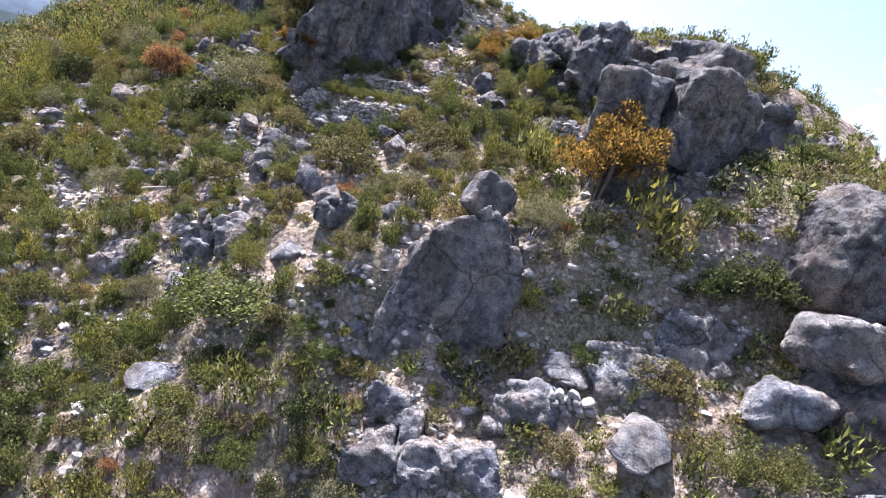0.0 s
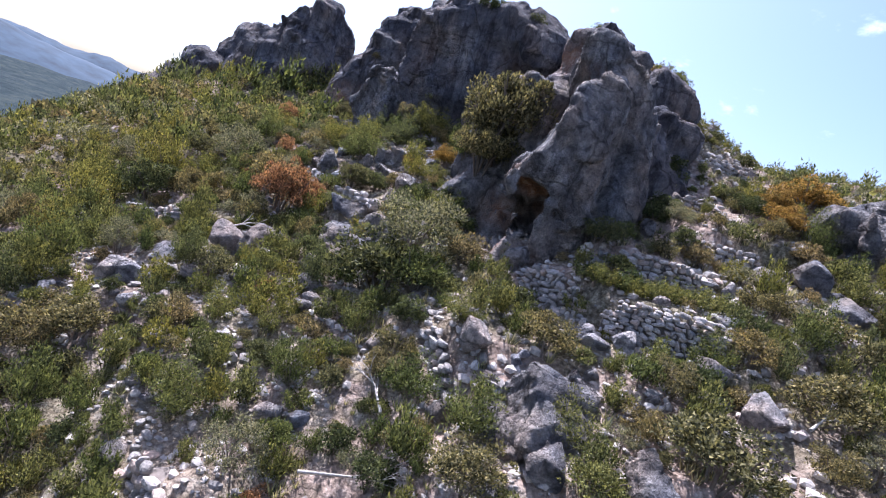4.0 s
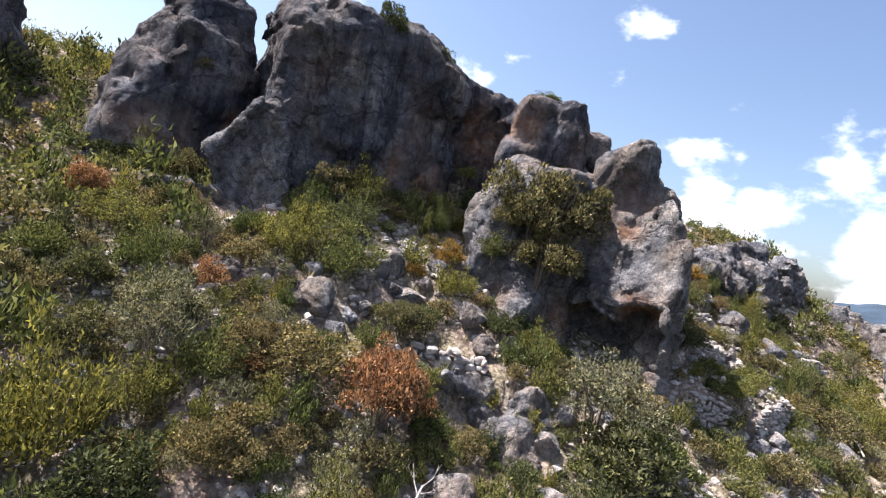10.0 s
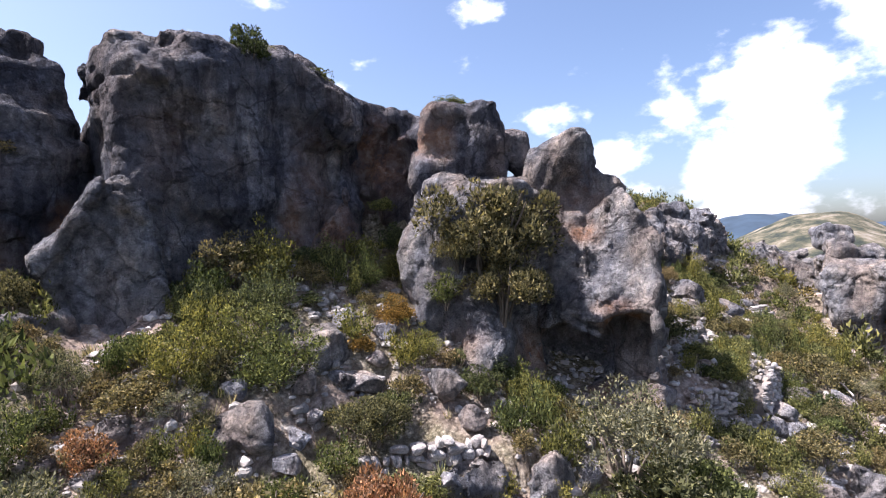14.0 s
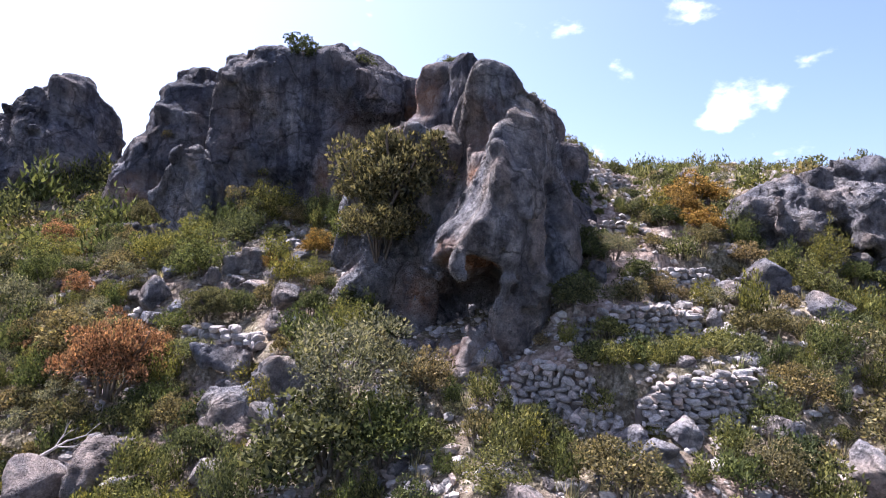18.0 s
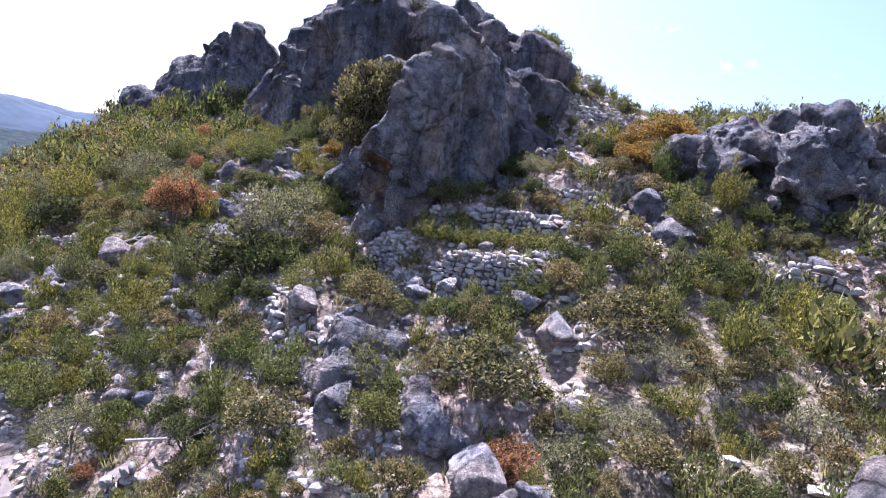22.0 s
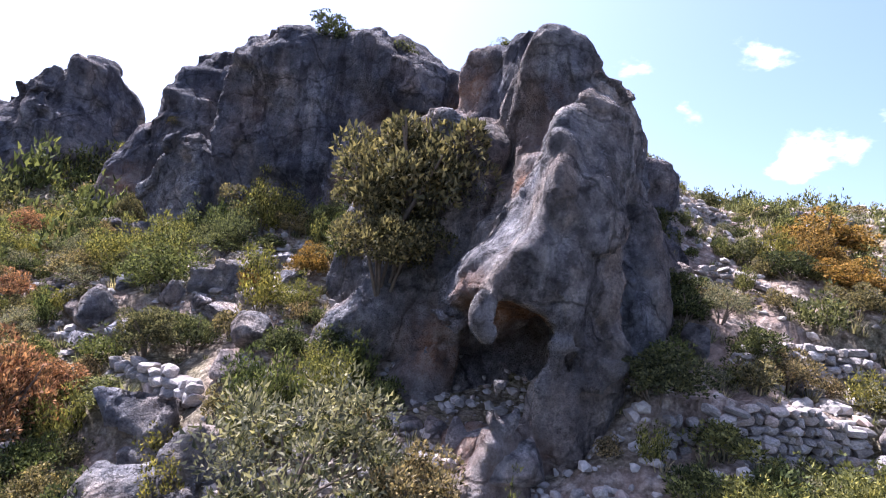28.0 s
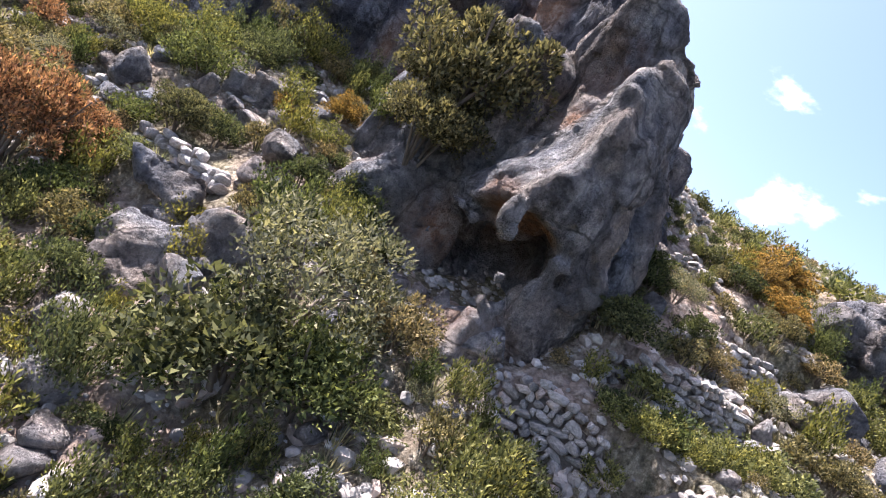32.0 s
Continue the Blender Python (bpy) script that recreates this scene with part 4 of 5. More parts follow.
def set_boulder(x, y, size, label, kind="rock", seed=0, sink=0.3, spin=None, name="boulder", group="loose boulders", z=None):
    sx, sy, sz = size
    sz = sz if sz < 0.4 else 0.4 + 0.6 * (sz - 0.4)
    gz_ = float(ground(x, y)) if z is None else z
    ob = tagged(new(name, BOULDER[kind, seed % 8]), label, "boulder", group)
    spin = random.uniform(0, 6.28) if spin is None else spin
    ob.matrix_world = Matrix.Translation((x, y, gz_ + sz * (1 - 2 * sink))) @ slope_turn(x, y, spin, 0.3) @ Matrix.Diagonal((sx, sy, sz, 1))
    KEEP_OUT.append((x, y, max(sx, sy) * 0.8))
    return ob


PALE_L, GREY_L = "pale grey limestone boulder half sunk in the slope", "grey limestone boulder lying on the slope"
LOOSE = [  # x, y, half sizes, kind, seed, sink, label
    (3.45, -2.0, (0.45, 0.4, 0.32), "pale", 1, 0.2, "squarish pale boulder below the dry wall"),
    (1.05, -1.4, (0.42, 0.36, 0.28), "pale", 2, 0.25, "white boulder at the foot of the dry wall"),
    (1.75, -1.7, (0.45, 0.36, 0.3), "pale", 3, 0.25, "white boulder at the foot of the dry wall"),
    (5.42, 0.75, (0.5, 0.45, 0.42), "rock", 4, 0.3, "rounded grey boulder on the terrace"),
    (4.5, 0.35, (0.22, 0.2, 0.3), "pale", 5, 0.2, "pale stone at the end of the dry wall"),
    (4.15, 0.2, (0.2, 0.26, 0.22), "pale", 6, 0.2, "pale stone at the end of the dry wall"),
    (6.8, -0.5, (0.8, 0.5, 0.45), "rock", 0, 0.35, GREY_L),
    (-4.29, 4.9, (0.5, 0.45, 0.5), "rock", 1, 0.25, "grey boulder below the cave rock"),
    (-7.63, 7.0, (0.75, 0.5, 0.5), "rock", 2, 0.35, GREY_L),
    (-10.1, 0.2, (0.95, 0.7, 0.55), "pale", 3, 0.35, PALE_L),
    (-5.7, 1.0, (0.5, 0.42, 0.45), "pale", 0, 0.3, PALE_L),
    (0.2, -4.5, (0.6, 0.5, 0.4), "rock", 3, 0.35, GREY_L),
    (-0.75, 1.2, (0.75, 0.65, 0.4), "pale", 1, 0.3, "pale smooth stone at the foot of the cave rock"),
]
for k, (x, y, size, kind, seed, sink, label) in enumerate(LOOSE):
    set_boulder(x, y, size, label, kind, seed, sink, spin=0.7 * k)
rock_thing("rock_outcrop", sculpt("rock_outcrop", (-1.9, -5.2, -3.6), (2.2, -1.9, 0.4), 0.07, lambda p: union([block(p, (0.3, -3.4, -1.45), (0.8, 0.4, 0.85), (-40, 8, 8), 0.12), block(p, (-0.5, -3.6, -1.95), (0.42, 0.4, 0.6), (-36, -10, -16), 0.12), block(p, (0.55, -4.45, -2.5), (0.35, 0.3, 0.45), (-20, 4, 20), 0.1)], 0.05),
           ROCK, 0.06, 1.4, 95, 0.07, blocks=0.09, joint=(0.55, 0.55, 0.5)), "broad grey pitted outcrop in the slope", "rock")
KEEP_OUT += [(0.4, -3.4, 0.8), (-0.4, -3.6, 0.5), (0.5, -4.5, 0.4)]


def outcrop(x, y, wide, seed, high=0.5, mat=PALE, label="pale jointed limestone breaking through the slope"):
    """A low ledge of tilted blocks standing out of the slope."""
    r = np.random.default_rng(seed)
    z = float(ground(x, y))
    blocks_ = [((x + r.uniform(-0.55, 0.55) * wide, y + r.uniform(-0.4, 0.4) * wide, 0), (wide * r.uniform(0.28, 0.5), wide * r.uniform(0.22, 0.34), high * r.uniform(0.6, 1.1)), (r.uniform(-40, -18), r.uniform(-14, 14), r.uniform(-30, 30))) for _ in range(5)]
    blocks_ = [((c[0], c[1], float(ground(c[0], c[1])) + 0.1 * high), h, t) for c, h, t in blocks_]
    lo, hi = (x - 1.25 * wide, y - 1.1 * wide, z - 0.7 * wide - high), (x + 1.25 * wide, y + 1.1 * wide, z + 0.6 * wide + high)
    rock_thing("rock_ledge", sculpt("rock_ledge", lo, hi, 0.075, lambda p: union([block(p, c, h, t, 0.07) for c, h, t in blocks_], 0.04), mat, 0.05, 1.4, seed, 0.07, blocks=0.1, joint=(0.5, 0.5, 0.45)), label, "rock", "rock ledges of the slope")
    KEEP_OUT.append((x, y, 0.6 * wide))


for k, (x, y, wide, high) in enumerate(((-0.50, -7.06, 0.9, 0.5), (0.70, -7.29, 0.8, 0.4), (1.9, -4.75, 0.6, 0.3), (3.40, -6.95, 0.7, 0.3), (6.20, -10.97, 1.1, 0.4), (7.60, -11.55, 1.0, 0.4), (8.90, -10.40, 0.8, 0.4), (-4.9, 2.2, 1.0, 0.45),
                                        (-5.7, 3.4, 0.8, 0.4), (-2.70, -7.06, 0.8, 0.4), (12.40, -9.82, 1.0, 0.5), (11.00, -10.05, 0.8, 0.4), (4.5, -5.0, 0.5, 0.25), (-5.4, 7.4, 0.8, 0.35), (-7.6, 2.0, 0.7, 0.4))):
    # west of x = -4 the darker ROCK puts the ledges' shade into their colour
    outcrop(x, y, wide, 400 + k, high, ROCK if x < -4 or 1 < x < 5 else PALE)
for k, (kind, x, y, half, high) in enumerate((
    ("pale", -4.83, 1.82, 0.54, 0.45),
    ("pale", -7.48, 2.13, 0.49, 0.35),
    ("pale", -4.67, 4.13, 0.41, 0.34),
    ("pale", -9.37, 1.04, 0.52, 0.37),
    ("rock", 1.08, -2.58, 0.26, 0.24),
    ("rock", -1.53, -3.05, 0.33, 0.32),
    ("pale", -0.40, -2.39, 0.24, 0.21),
    ("pale", -1.37, 2.59, 0.23, 0.21),
    ("pale", -7.10, 6.43, 0.34, 0.26),
    ("pale", -5.62, 6.71, 0.33, 0.20),
    ("pale", -4.71, 6.42, 0.32, 0.20),
    ("rock", 3.77, 4.10, 0.39, 0.32),
    ("rock", 2.70, 2.25, 0.32, 0.53),
    ("pale", -8.48, 1.95, 0.74, 0.56),
    ("pale", -7.56, 6.22, 0.38, 0.28),
    ("pale", -3.92, 6.65, 0.40, 0.29),
)):
    set_boulder(x, y, (half, half * (0.65 + 0.1 * (k % 4)), high), PALE_L if kind == "pale" else GREY_L, kind, k + 0, 0.3, spin=1.3 * k)
for k, (kind, x, y, half, high) in enumerate((
    ("pale", -6.19, 3.84, 0.38, 0.39),
    ("pale", -3.72, 2.04, 0.40, 0.36),
    ("pale", -1.22, 1.93, 0.25, 0.31),
    ("rock", -11.17, 2.74, 0.32, 0.46),
    ("rock", -10.82, 5.64, 0.29, 0.28),
    ("pale", 15.22, -12.80, 0.86, 0.64),
    ("pale", 13.63, -13.14, 0.42, 0.45),
    ("rock", 16.77, -11.77, 0.77, 0.64),
    ("pale", 12.81, -10.24, 0.34, 0.28),
    ("pale", 4.60, -12.44, 0.29, 0.24),
    ("rock", 4.83, -6.95, 0.42, 0.30),
    ("pale", 2.75, -6.05, 0.65, 0.40),
    ("pale", 0.54, -6.44, 0.60, 0.50),
    ("pale", -0.52, -6.85, 0.48, 0.51),
)):
    set_boulder(x, y, (half, half * (0.65 + 0.1 * (k % 4)), high), PALE_L if kind == "pale" else GREY_L, kind, k + 16, 0.3, spin=1.3 * k)
for k, (kind, x, y, half, high) in enumerate((
    ("pale", -2.29, -7.12, 0.43, 0.36),
    ("pale", 6.50, -12.11, 0.69, 0.29),
    ("pale", 7.96, -12.87, 0.72, 0.28),
    ("pale", 11.10, -11.50, 0.91, 0.50),
    ("pale", 9.91, -10.11, 0.58, 0.26),
    ("pale", -6.30, 6.96, 0.35, 0.36),
    ("pale", -6.54, 6.57, 0.29, 0.35),
    ("pale", -7.95, 5.23, 0.30, 0.24),
    ("pale", 4.03, -3.23, 0.62, 0.51),
    ("pale", -1.29, -1.99, 0.54, 0.57),
    ("rock", 14.46, -4.28, 0.88, 1.09),
    ("rock", 6.39, 0.77, 0.67, 0.70),
)):
    set_boulder(x, y, (half, half * (0.65 + 0.1 * (k % 4)), high), PALE_L if kind == "pale" else GREY_L, kind, k + 32, 0.3, spin=1.3 * k)


# bedrock showing through the soil
for k, (x, y, wide) in enumerate(((6.63, -12.56, 1.1), (8.24, -13.22, 0.9), (6.16, -14.15, 1.0), (-5.4, 3.3, 0.6), (2.2, -5.0, 0.7), (2.46, -7.74, 0.9), (1.50, -9.20, 0.8), (-5.2, 6.5, 0.8), (-4.4, 7.6, 0.7), (9.50, -9.74, 0.7), (1.04, -10.93, 0.8), (-0.36, -7.57, 0.7))):
    set_boulder(x, y, (wide, wide * (0.6 + 0.08 * (k % 4)), 0.3), "flat pale bedrock showing through the soil", "pale", k + 1, 0.42, spin=0.5 + 0.9 * k, name="bedrock", group="bedrock patches")


# ---- dry stone walls ----
def stone_mesh(seed):
    v, f = boulder_verts(2, 300 + seed, 7, 0.05)
    v = np.sign(v) * np.abs(v) ** 0.72
    return mesh_from("stone", v * 0.5, f, STONE, smooth=False)


STONES = [stone_mesh(k) for k in range(10)]


def dry_wall(label, line, height, size=0.16, fall=0.35, depth=1, seed=0):
    """Courses of rough stones along a line in the plan; the ends tumble down."""
    rng = np.random.default_rng(seed)
    wall = thing("dry_stone_wall", label, "wall", "dry stone walls")
    line = np.array(line, float)
    seg = np.linalg.norm(np.diff(line[:, :2], axis=0), axis=1)
    run = np.concatenate([[0], np.cumsum(seg)])
    total, count = run[-1], 0
    z = 0.0
    while z < height and count < 300:
        s = -0.1 + rng.uniform(0, 0.15)
        course = size * rng.uniform(0.62, 0.85)
        while s < total + 0.1 and count < 300:
            w = size * rng.choice((0.5, 0.75, 1.0, 1.35, 1.9))
            t = np.clip((s + w / 2) / total, 0, 1)
            x, y, low = (np.interp(t * total, run, line[:, k]) for k in (0, 1, 2))
            edge = min(t, 1 - t)
            if z < height * (1 - fall * max(0, 1 - edge / 0.22) * rng.uniform(0.5, 1.2)):
                k = min(max(np.searchsorted(run, t * total) - 1, 0), len(seg) - 1)
                ang = math.atan2(line[k + 1, 1] - line[k, 1], line[k + 1, 0] - line[k, 0])
                back = z * 0.16 - 0.2
                ob = part("stone", STONES[rng.integers(10)], wall)
                ob.matrix_basis = Matrix.Translation((x - math.sin(ang) * (back + rng.normal(0, 0.025)), y + math.cos(ang) * (back + rng.normal(0, 0.025)), low + z + course / 2 + rng.normal(0, 0.018))) @ pose(0, 0, 0, rng.normal(0, 10), rng.normal(0, 12), math.degrees(ang) + rng.normal(0, 16)) @ Matrix.Diagonal((w * 1.12, size * rng.uniform(1.1, 1.6), course * rng.uniform(0.9, 1.5), 1))
                count += 1
            s += w
        z += course
    cv, cf, ns = [], [], 14
    for j, t in enumerate(np.linspace(0, 1, ns)):
        x, y, low = (np.interp(t * total, run, line[:, k]) for k in (0, 1, 2))
        k = min(max(np.searchsorted(run, t * total) - 1, 0), len(seg) - 1)
        ang = math.atan2(line[k + 1, 1] - line[k, 1], line[k + 1, 0] - line[k, 0])
        top = height * (1 - fall * max(0, 1 - min(t, 1 - t) / 0.22)) - 0.1
        for off, up in ((-0.16, -0.3), (0.16 * top - 0.16, top), (0.16 * top + 0.25, top), (0.3, -0.3)):
            cv.append((x - math.sin(ang) * off, y + math.cos(ang) * off, low + up))
        if j:
            o = 4 * j
            cf += [(o - 4 + a, o - 4 + (a + 1) % 4, o + (a + 1) % 4, o + a) for a in range(4)]
    cf += [(3, 2, 1, 0)[::-1], (4 * ns - 4, 4 * ns - 3, 4 * ns - 2, 4 * ns - 1)[::-1]]
    part("core", mesh_from("core", np.array(cv), np.array(cf), CORE, smooth=False), wall, "dark packed earth between the stones")
    for t in np.linspace(0, 1, 6):
        KEEP_OUT.append((float(np.interp(t * total, run, line[:, 0])), float(np.interp(t * total, run, line[:, 1])), 0.38))
    return wall


def on_ground(points, down=0.12):
    return [(x, y, float(land(x, y) - falls(x, y)) - down) for x, y in points]


dry_wall("dry stone terrace wall of grey limestone beside the cave rock", [(1.2, 0.95, 0.75), (2.6, 0.8, 0.95), (4.15, 0.6, 1.05)], 0.75, seed=1)
dry_wall("dry stone terrace wall of pale limestone below the grass shelf", [(1.35, -1.1, -0.2), (2.4, -1.35, -0.2), (3.7, -1.6, 0.0)], 0.9, size=0.14, seed=2)
dry_wall("half-fallen dry stone wall at the foot of the cave rock", [(-0.45, 0.55, -0.75), (0.25, -0.05, -0.85), (1.05, -0.95, -1.05)], 1.5, size=0.165, fall=0.35, seed=3)
dry_wall("dry stone terrace wall on the upper shelf", [(3.1, 2.0, 1.75), (4.3, 1.95, 1.95), (5.6, 1.5, 1.95)], 0.7, seed=4)
dry_wall("ruined dry stone wall high on the slope", on_ground([(3.7, 4.2), (4.6, 3.8), (5.4, 2.9)]), 0.5, fall=0.7, seed=5)
dry_wall("heap of fallen wall stones near the ridge", on_ground([(4.5, 6.1), (5.8, 6.5), (6.9, 6.7)]), 0.4, fall=0.8, seed=6)
dry_wall("low ledge of stacked pale stones among shrubs", on_ground([(-6.6, 5.5), (-5.8, 4.75), (-4.85, 3.85)], 0.05), 0.42, size=0.24, fall=0.5, seed=7)
dry_wall("low dry stone wall between boulders", on_ground([(-12.5, 3.7), (-11.6, 3.5), (-10.8, 3.6)], 0.05), 0.45, size=0.2, seed=8)
dry_wall("dry stone wall holding up the footpath", on_ground([(-2.2, -1.3), (-1.75, -2.0), (-1.35, -2.7)]), 0.75, size=0.19, fall=0.5, seed=9)
dry_wall("dry stone wall below the footpath", on_ground([(-6.3, -4.2), (-5.45, -4.95), (-4.95, -5.7)]), 0.6, size=0.19, fall=0.5, seed=10)
dry_wall("heap of fallen stones beside the footpath", on_ground([(-3.5, -5.2), (-3.0, -4.8)]), 0.5, size=0.2, fall=0.9, seed=11)
dry_wall("heap of grey stones below the tilted slab", on_ground([(8.20, -12.08), (9.37, -12.53), (10.33, -13.13)]), 0.45, size=0.2, fall=0.7, seed=12)
dry_wall("ruined stone wall beside the tilted slab", on_ground([(8.44, -10.49), (9.25, -10.47), (10.20, -10.57)]), 0.5, size=0.2, fall=0.6, seed=13)
dry_wall("heap of stones below the pitted outcrop", on_ground([(9.0, -1.1), (10.3, -1.8)]), 0.4, size=0.2, fall=0.8, seed=14)


# ---- shrubs ----
def leaf_cloud(rng, centres, radii, count, size, aspect=2.0, up=0.3, shell=0.55):
    """Leaves on many small clumps: arrays of three corners each, pointing out and up."""
    c = rng.integers(len(centres), size=count)
    n = rng.normal(size=(count, 3))
    n /= np.linalg.norm(n, axis=1, keepdims=True)
    n[:, 2] = np.where(n[:, 2] < -0.4, -n[:, 2], n[:, 2])
    p = centres[c] + n * radii[c][:, None] * (shell + (1 - shell) * rng.random(count) ** 0.5)[:, None]
    d = n + np.array([0, 0, up]) + rng.normal(size=(count, 3)) * 0.55
    d /= np.linalg.norm(d, axis=1, keepdims=True)
    s = np.cross(d, rng.normal(size=(count, 3)))
    s /= np.linalg.norm(s, axis=1, keepdims=True) + 1e-9
    ln = size * rng.uniform(0.6, 1.4, count)[:, None]
    wd = ln / aspect
    return np.stack([p - s * wd * 0.6, p + d * ln, p + d * ln * 0.25 + s * wd * 0.6], 1)


def crown_verts(form, seed, count, size):
    """A crown about one metre wide standing on z = 0, uneven, with gaps."""
    rng = np.random.default_rng(seed)
    big = 2 if form.endswith("+") else 1                  # a large shrub has more, smaller clumps
    form = form.rstrip("+")
    if form == "upright":       # broom and rosemary: sheaves of steep shoots
        shoots = 26 * big
        a, r = rng.uniform(0, 6.28, shoots), 0.36 * rng.random(shoots) ** 0.6
        h = rng.uniform(0.45, 1.0, shoots) * (1 - 0.55 * r / 0.4)
        cs, rs = [], []
        for k in range(shoots):
            for u in (0.3, 0.55, 0.8, 1.0):
                cs.append((math.cos(a[k]) * r[k] * (0.55 + 0.75 * u), math.sin(a[k]) * r[k] * (0.55 + 0.75 * u), h[k] * u))
                rs.append(0.13 * (1.15 - 0.5 * u))
        return leaf_cloud(rng, np.array(cs), np.array(rs), count, size, 2.6, 0.8, 0.3)
    if form == "sparse":        # thin grey crown with twigs showing
        n = 44 * big
        d = rng.normal(size=(n, 3))
        d /= np.linalg.norm(d, axis=1, keepdims=True)
        d[:, 2] = np.abs(d[:, 2]) * 0.9
        cs = d * (0.28 + 0.24 * rng.random((n, 1))) + (0, 0, 0.2)
        return leaf_cloud(rng, cs, np.full(n, 0.1), count, size, 2.6, 0.35, 0.2)
    if form == "tuft":          # grass
        a, r = rng.uniform(0, 6.28, count), 0.22 * rng.random(count) ** 0.5
        base = np.stack([np.cos(a) * r, np.sin(a) * r, np.zeros(count)], 1)
        d = np.stack([np.cos(a) * (0.15 + r * 1.8), np.sin(a) * (0.15 + r * 1.8), np.ones(count)], 1) + rng.normal(size=(count, 3)) * 0.22
        d /= np.linalg.norm(d, axis=1, keepdims=True)
        s = np.stack([-np.sin(a), np.cos(a), np.zeros(count)], 1) * size * 0.09
        ln = rng.uniform(0.35, 0.9, count)[:, None] * 0.75
        return np.stack([base - s, base + s, base + d * ln], 1)
    n = (34 if form == "round" else 46) * big                     # dense mounds
    d = rng.normal(size=(n, 3))
    d /= np.linalg.norm(d, axis=1, keepdims=True)
    d[:, 2] = np.abs(d[:, 2])
    lump = 1 + 0.35 * value_noise(d * 1.7 + seed, seed)
    cs = d * (0.36 * lump * rng.uniform(0.45, 1.1, n))[:, None] * (1, 1, 1.0 if form == "round" else 0.75) + (0, 0, 0.16)
    return leaf_cloud(rng, cs, rng.uniform(0.09, 0.17, n) / big ** 0.5, count, size, 1.9, 0.35, 0.6)


def quads_mesh(name, q, mat, tint=None):
    n, k = q.shape[:2]
    me = mesh_from(name, q.reshape(-1, 3), np.arange(k * n).reshape(-1, k), mat, smooth=False)
    vert_attr(me, "tint", np.zeros(k * n) if tint is None else tint)
    return me


def stem_mesh(seed, twigs=7, mat=BARK, spread=0.3, high=0.44, base=0.018):
    """Several forked stems rising from one root."""
    rng = np.random.default_rng(seed)
    vs, fs = [], []
    for k in range(twigs):
        a = rng.uniform(0, 6.28)
        tip = np.array([math.cos(a) * spread * rng.uniform(0.5, 1.1), math.sin(a) * spread * rng.uniform(0.5, 1.1), high * rng.uniform(0.6, 1.1)])
        pts = [np.array([math.cos(a) * 0.03, math.sin(a) * 0.03, -0.12]), tip * (0.4, 0.4, 0.45) + rng.normal(size=3) * 0.03, tip]
        for i, (p, r) in enumerate(zip(pts, (base, base * 0.7, base * 0.25))):
            for j in range(4):
                b = j * math.pi / 2
                vs.append(p + r * np.array([math.cos(b), math.sin(b), 0]))
        o = len(vs) - 12
        for i in range(2):
            for j in range(4):
                fs.append((o + 4 * i + j, o + 4 * i + (j + 1) % 4, o + 4 * i + 4 + (j + 1) % 4, o + 4 * i + 4 + j))
    return mesh_from("trunk", np.array(vs), np.array(fs), mat)


TRUNKS = [stem_mesh(k) for k in range(3)]
SPECIES = {   # form, leaves, leaf size (for a crown one metre wide), foliage, name, label
    "rosemary": ("upright", 760, 0.1, "green", "rosemary_bush", "upright green evergreen bush on the stony slope"),
    "broom": ("upright", 720, 0.095, "lime", "broom_bush", "bright yellow-green broom bush on the stony slope"),
    "mastic": ("round", 820, 0.085, "dark", "mastic_shrub", "dense dark green evergreen shrub on the slope"),
    "heath": ("round", 760, 0.08, "olive", "heath_shrub", "low olive-brown shrub among pale stones"),
    "kermes": ("low", 820, 0.08, "green", "kermes_shrub", "low spreading green shrub among pale stones"),
    "rust": ("round", 1900, 0.06, "rust", "rusty_shrub", "round rust-brown shrub standing on the slope"),
    "gold": ("round", 1500, 0.07, "gold", "golden_shrub", "golden brown spreading shrub beside the rock"),
    "grey": ("sparse", 900, 0.07, "grey", "grey_shrub", "thin grey-green twiggy shrub on the slope"),
    "oak": ("round", 2400, 0.06, "olive", "evergreen_bush", "dense olive-brown evergreen bush"),
    "grass": ("tuft", 150, 0.16, "straw", "grass_tuft", "tuft of dry grass between stones"),
}
CROWNS, BIG = {}, {}
for k, (sp, (form, count, size, leaf, nm, lab)) in enumerate(SPECIES.items()):
    BIG[sp] = [quads_mesh("crown", crown_verts(form + "+", 800 + 10 * k + j, int(count * 6.0), size * 0.42), LEAF[leaf]) for j in range(2)] if sp != "grass" else None
    CROWNS[sp] = [quads_mesh("crown", crown_verts(form, 500 + 10 * k + j, int(count * 1.9), size * 0.74), LEAF[leaf]) for j in range(5)]


def shrub(sp, x, y, wide, high=None, label="", group="", z=None, seed=None, leaning=None):
    form, count, size, leaf, nm, lab = SPECIES[sp]
    high = high or wide * (1.3 if form == "upright" else 1.05) * random.uniform(0.85, 1.2)
    seed = random.randrange(10000) if seed is None else seed
    base = float(ground(x, y)) if z is None else z
    turn = leaning if leaning is not None else pose(0, 0, 0, random.uniform(-6, 6), random.uniform(-6, 6), random.uniform(0, 360))
    ob = thing(nm, label or lab, "grass" if sp == "grass" else "shrub", group or "shrubs of the hillside", Matrix.Translation((x, y, base - 0.04)) @ turn @ Matrix.Diagonal((wide, wide, high, 1)))
    part("crown", BIG[sp][seed % 2] if wide > 1.05 and BIG[sp] else CROWNS[sp][seed % 5], ob)
    if sp != "grass":
        part("trunk", TRUNKS[seed % 3], ob)
    return ob


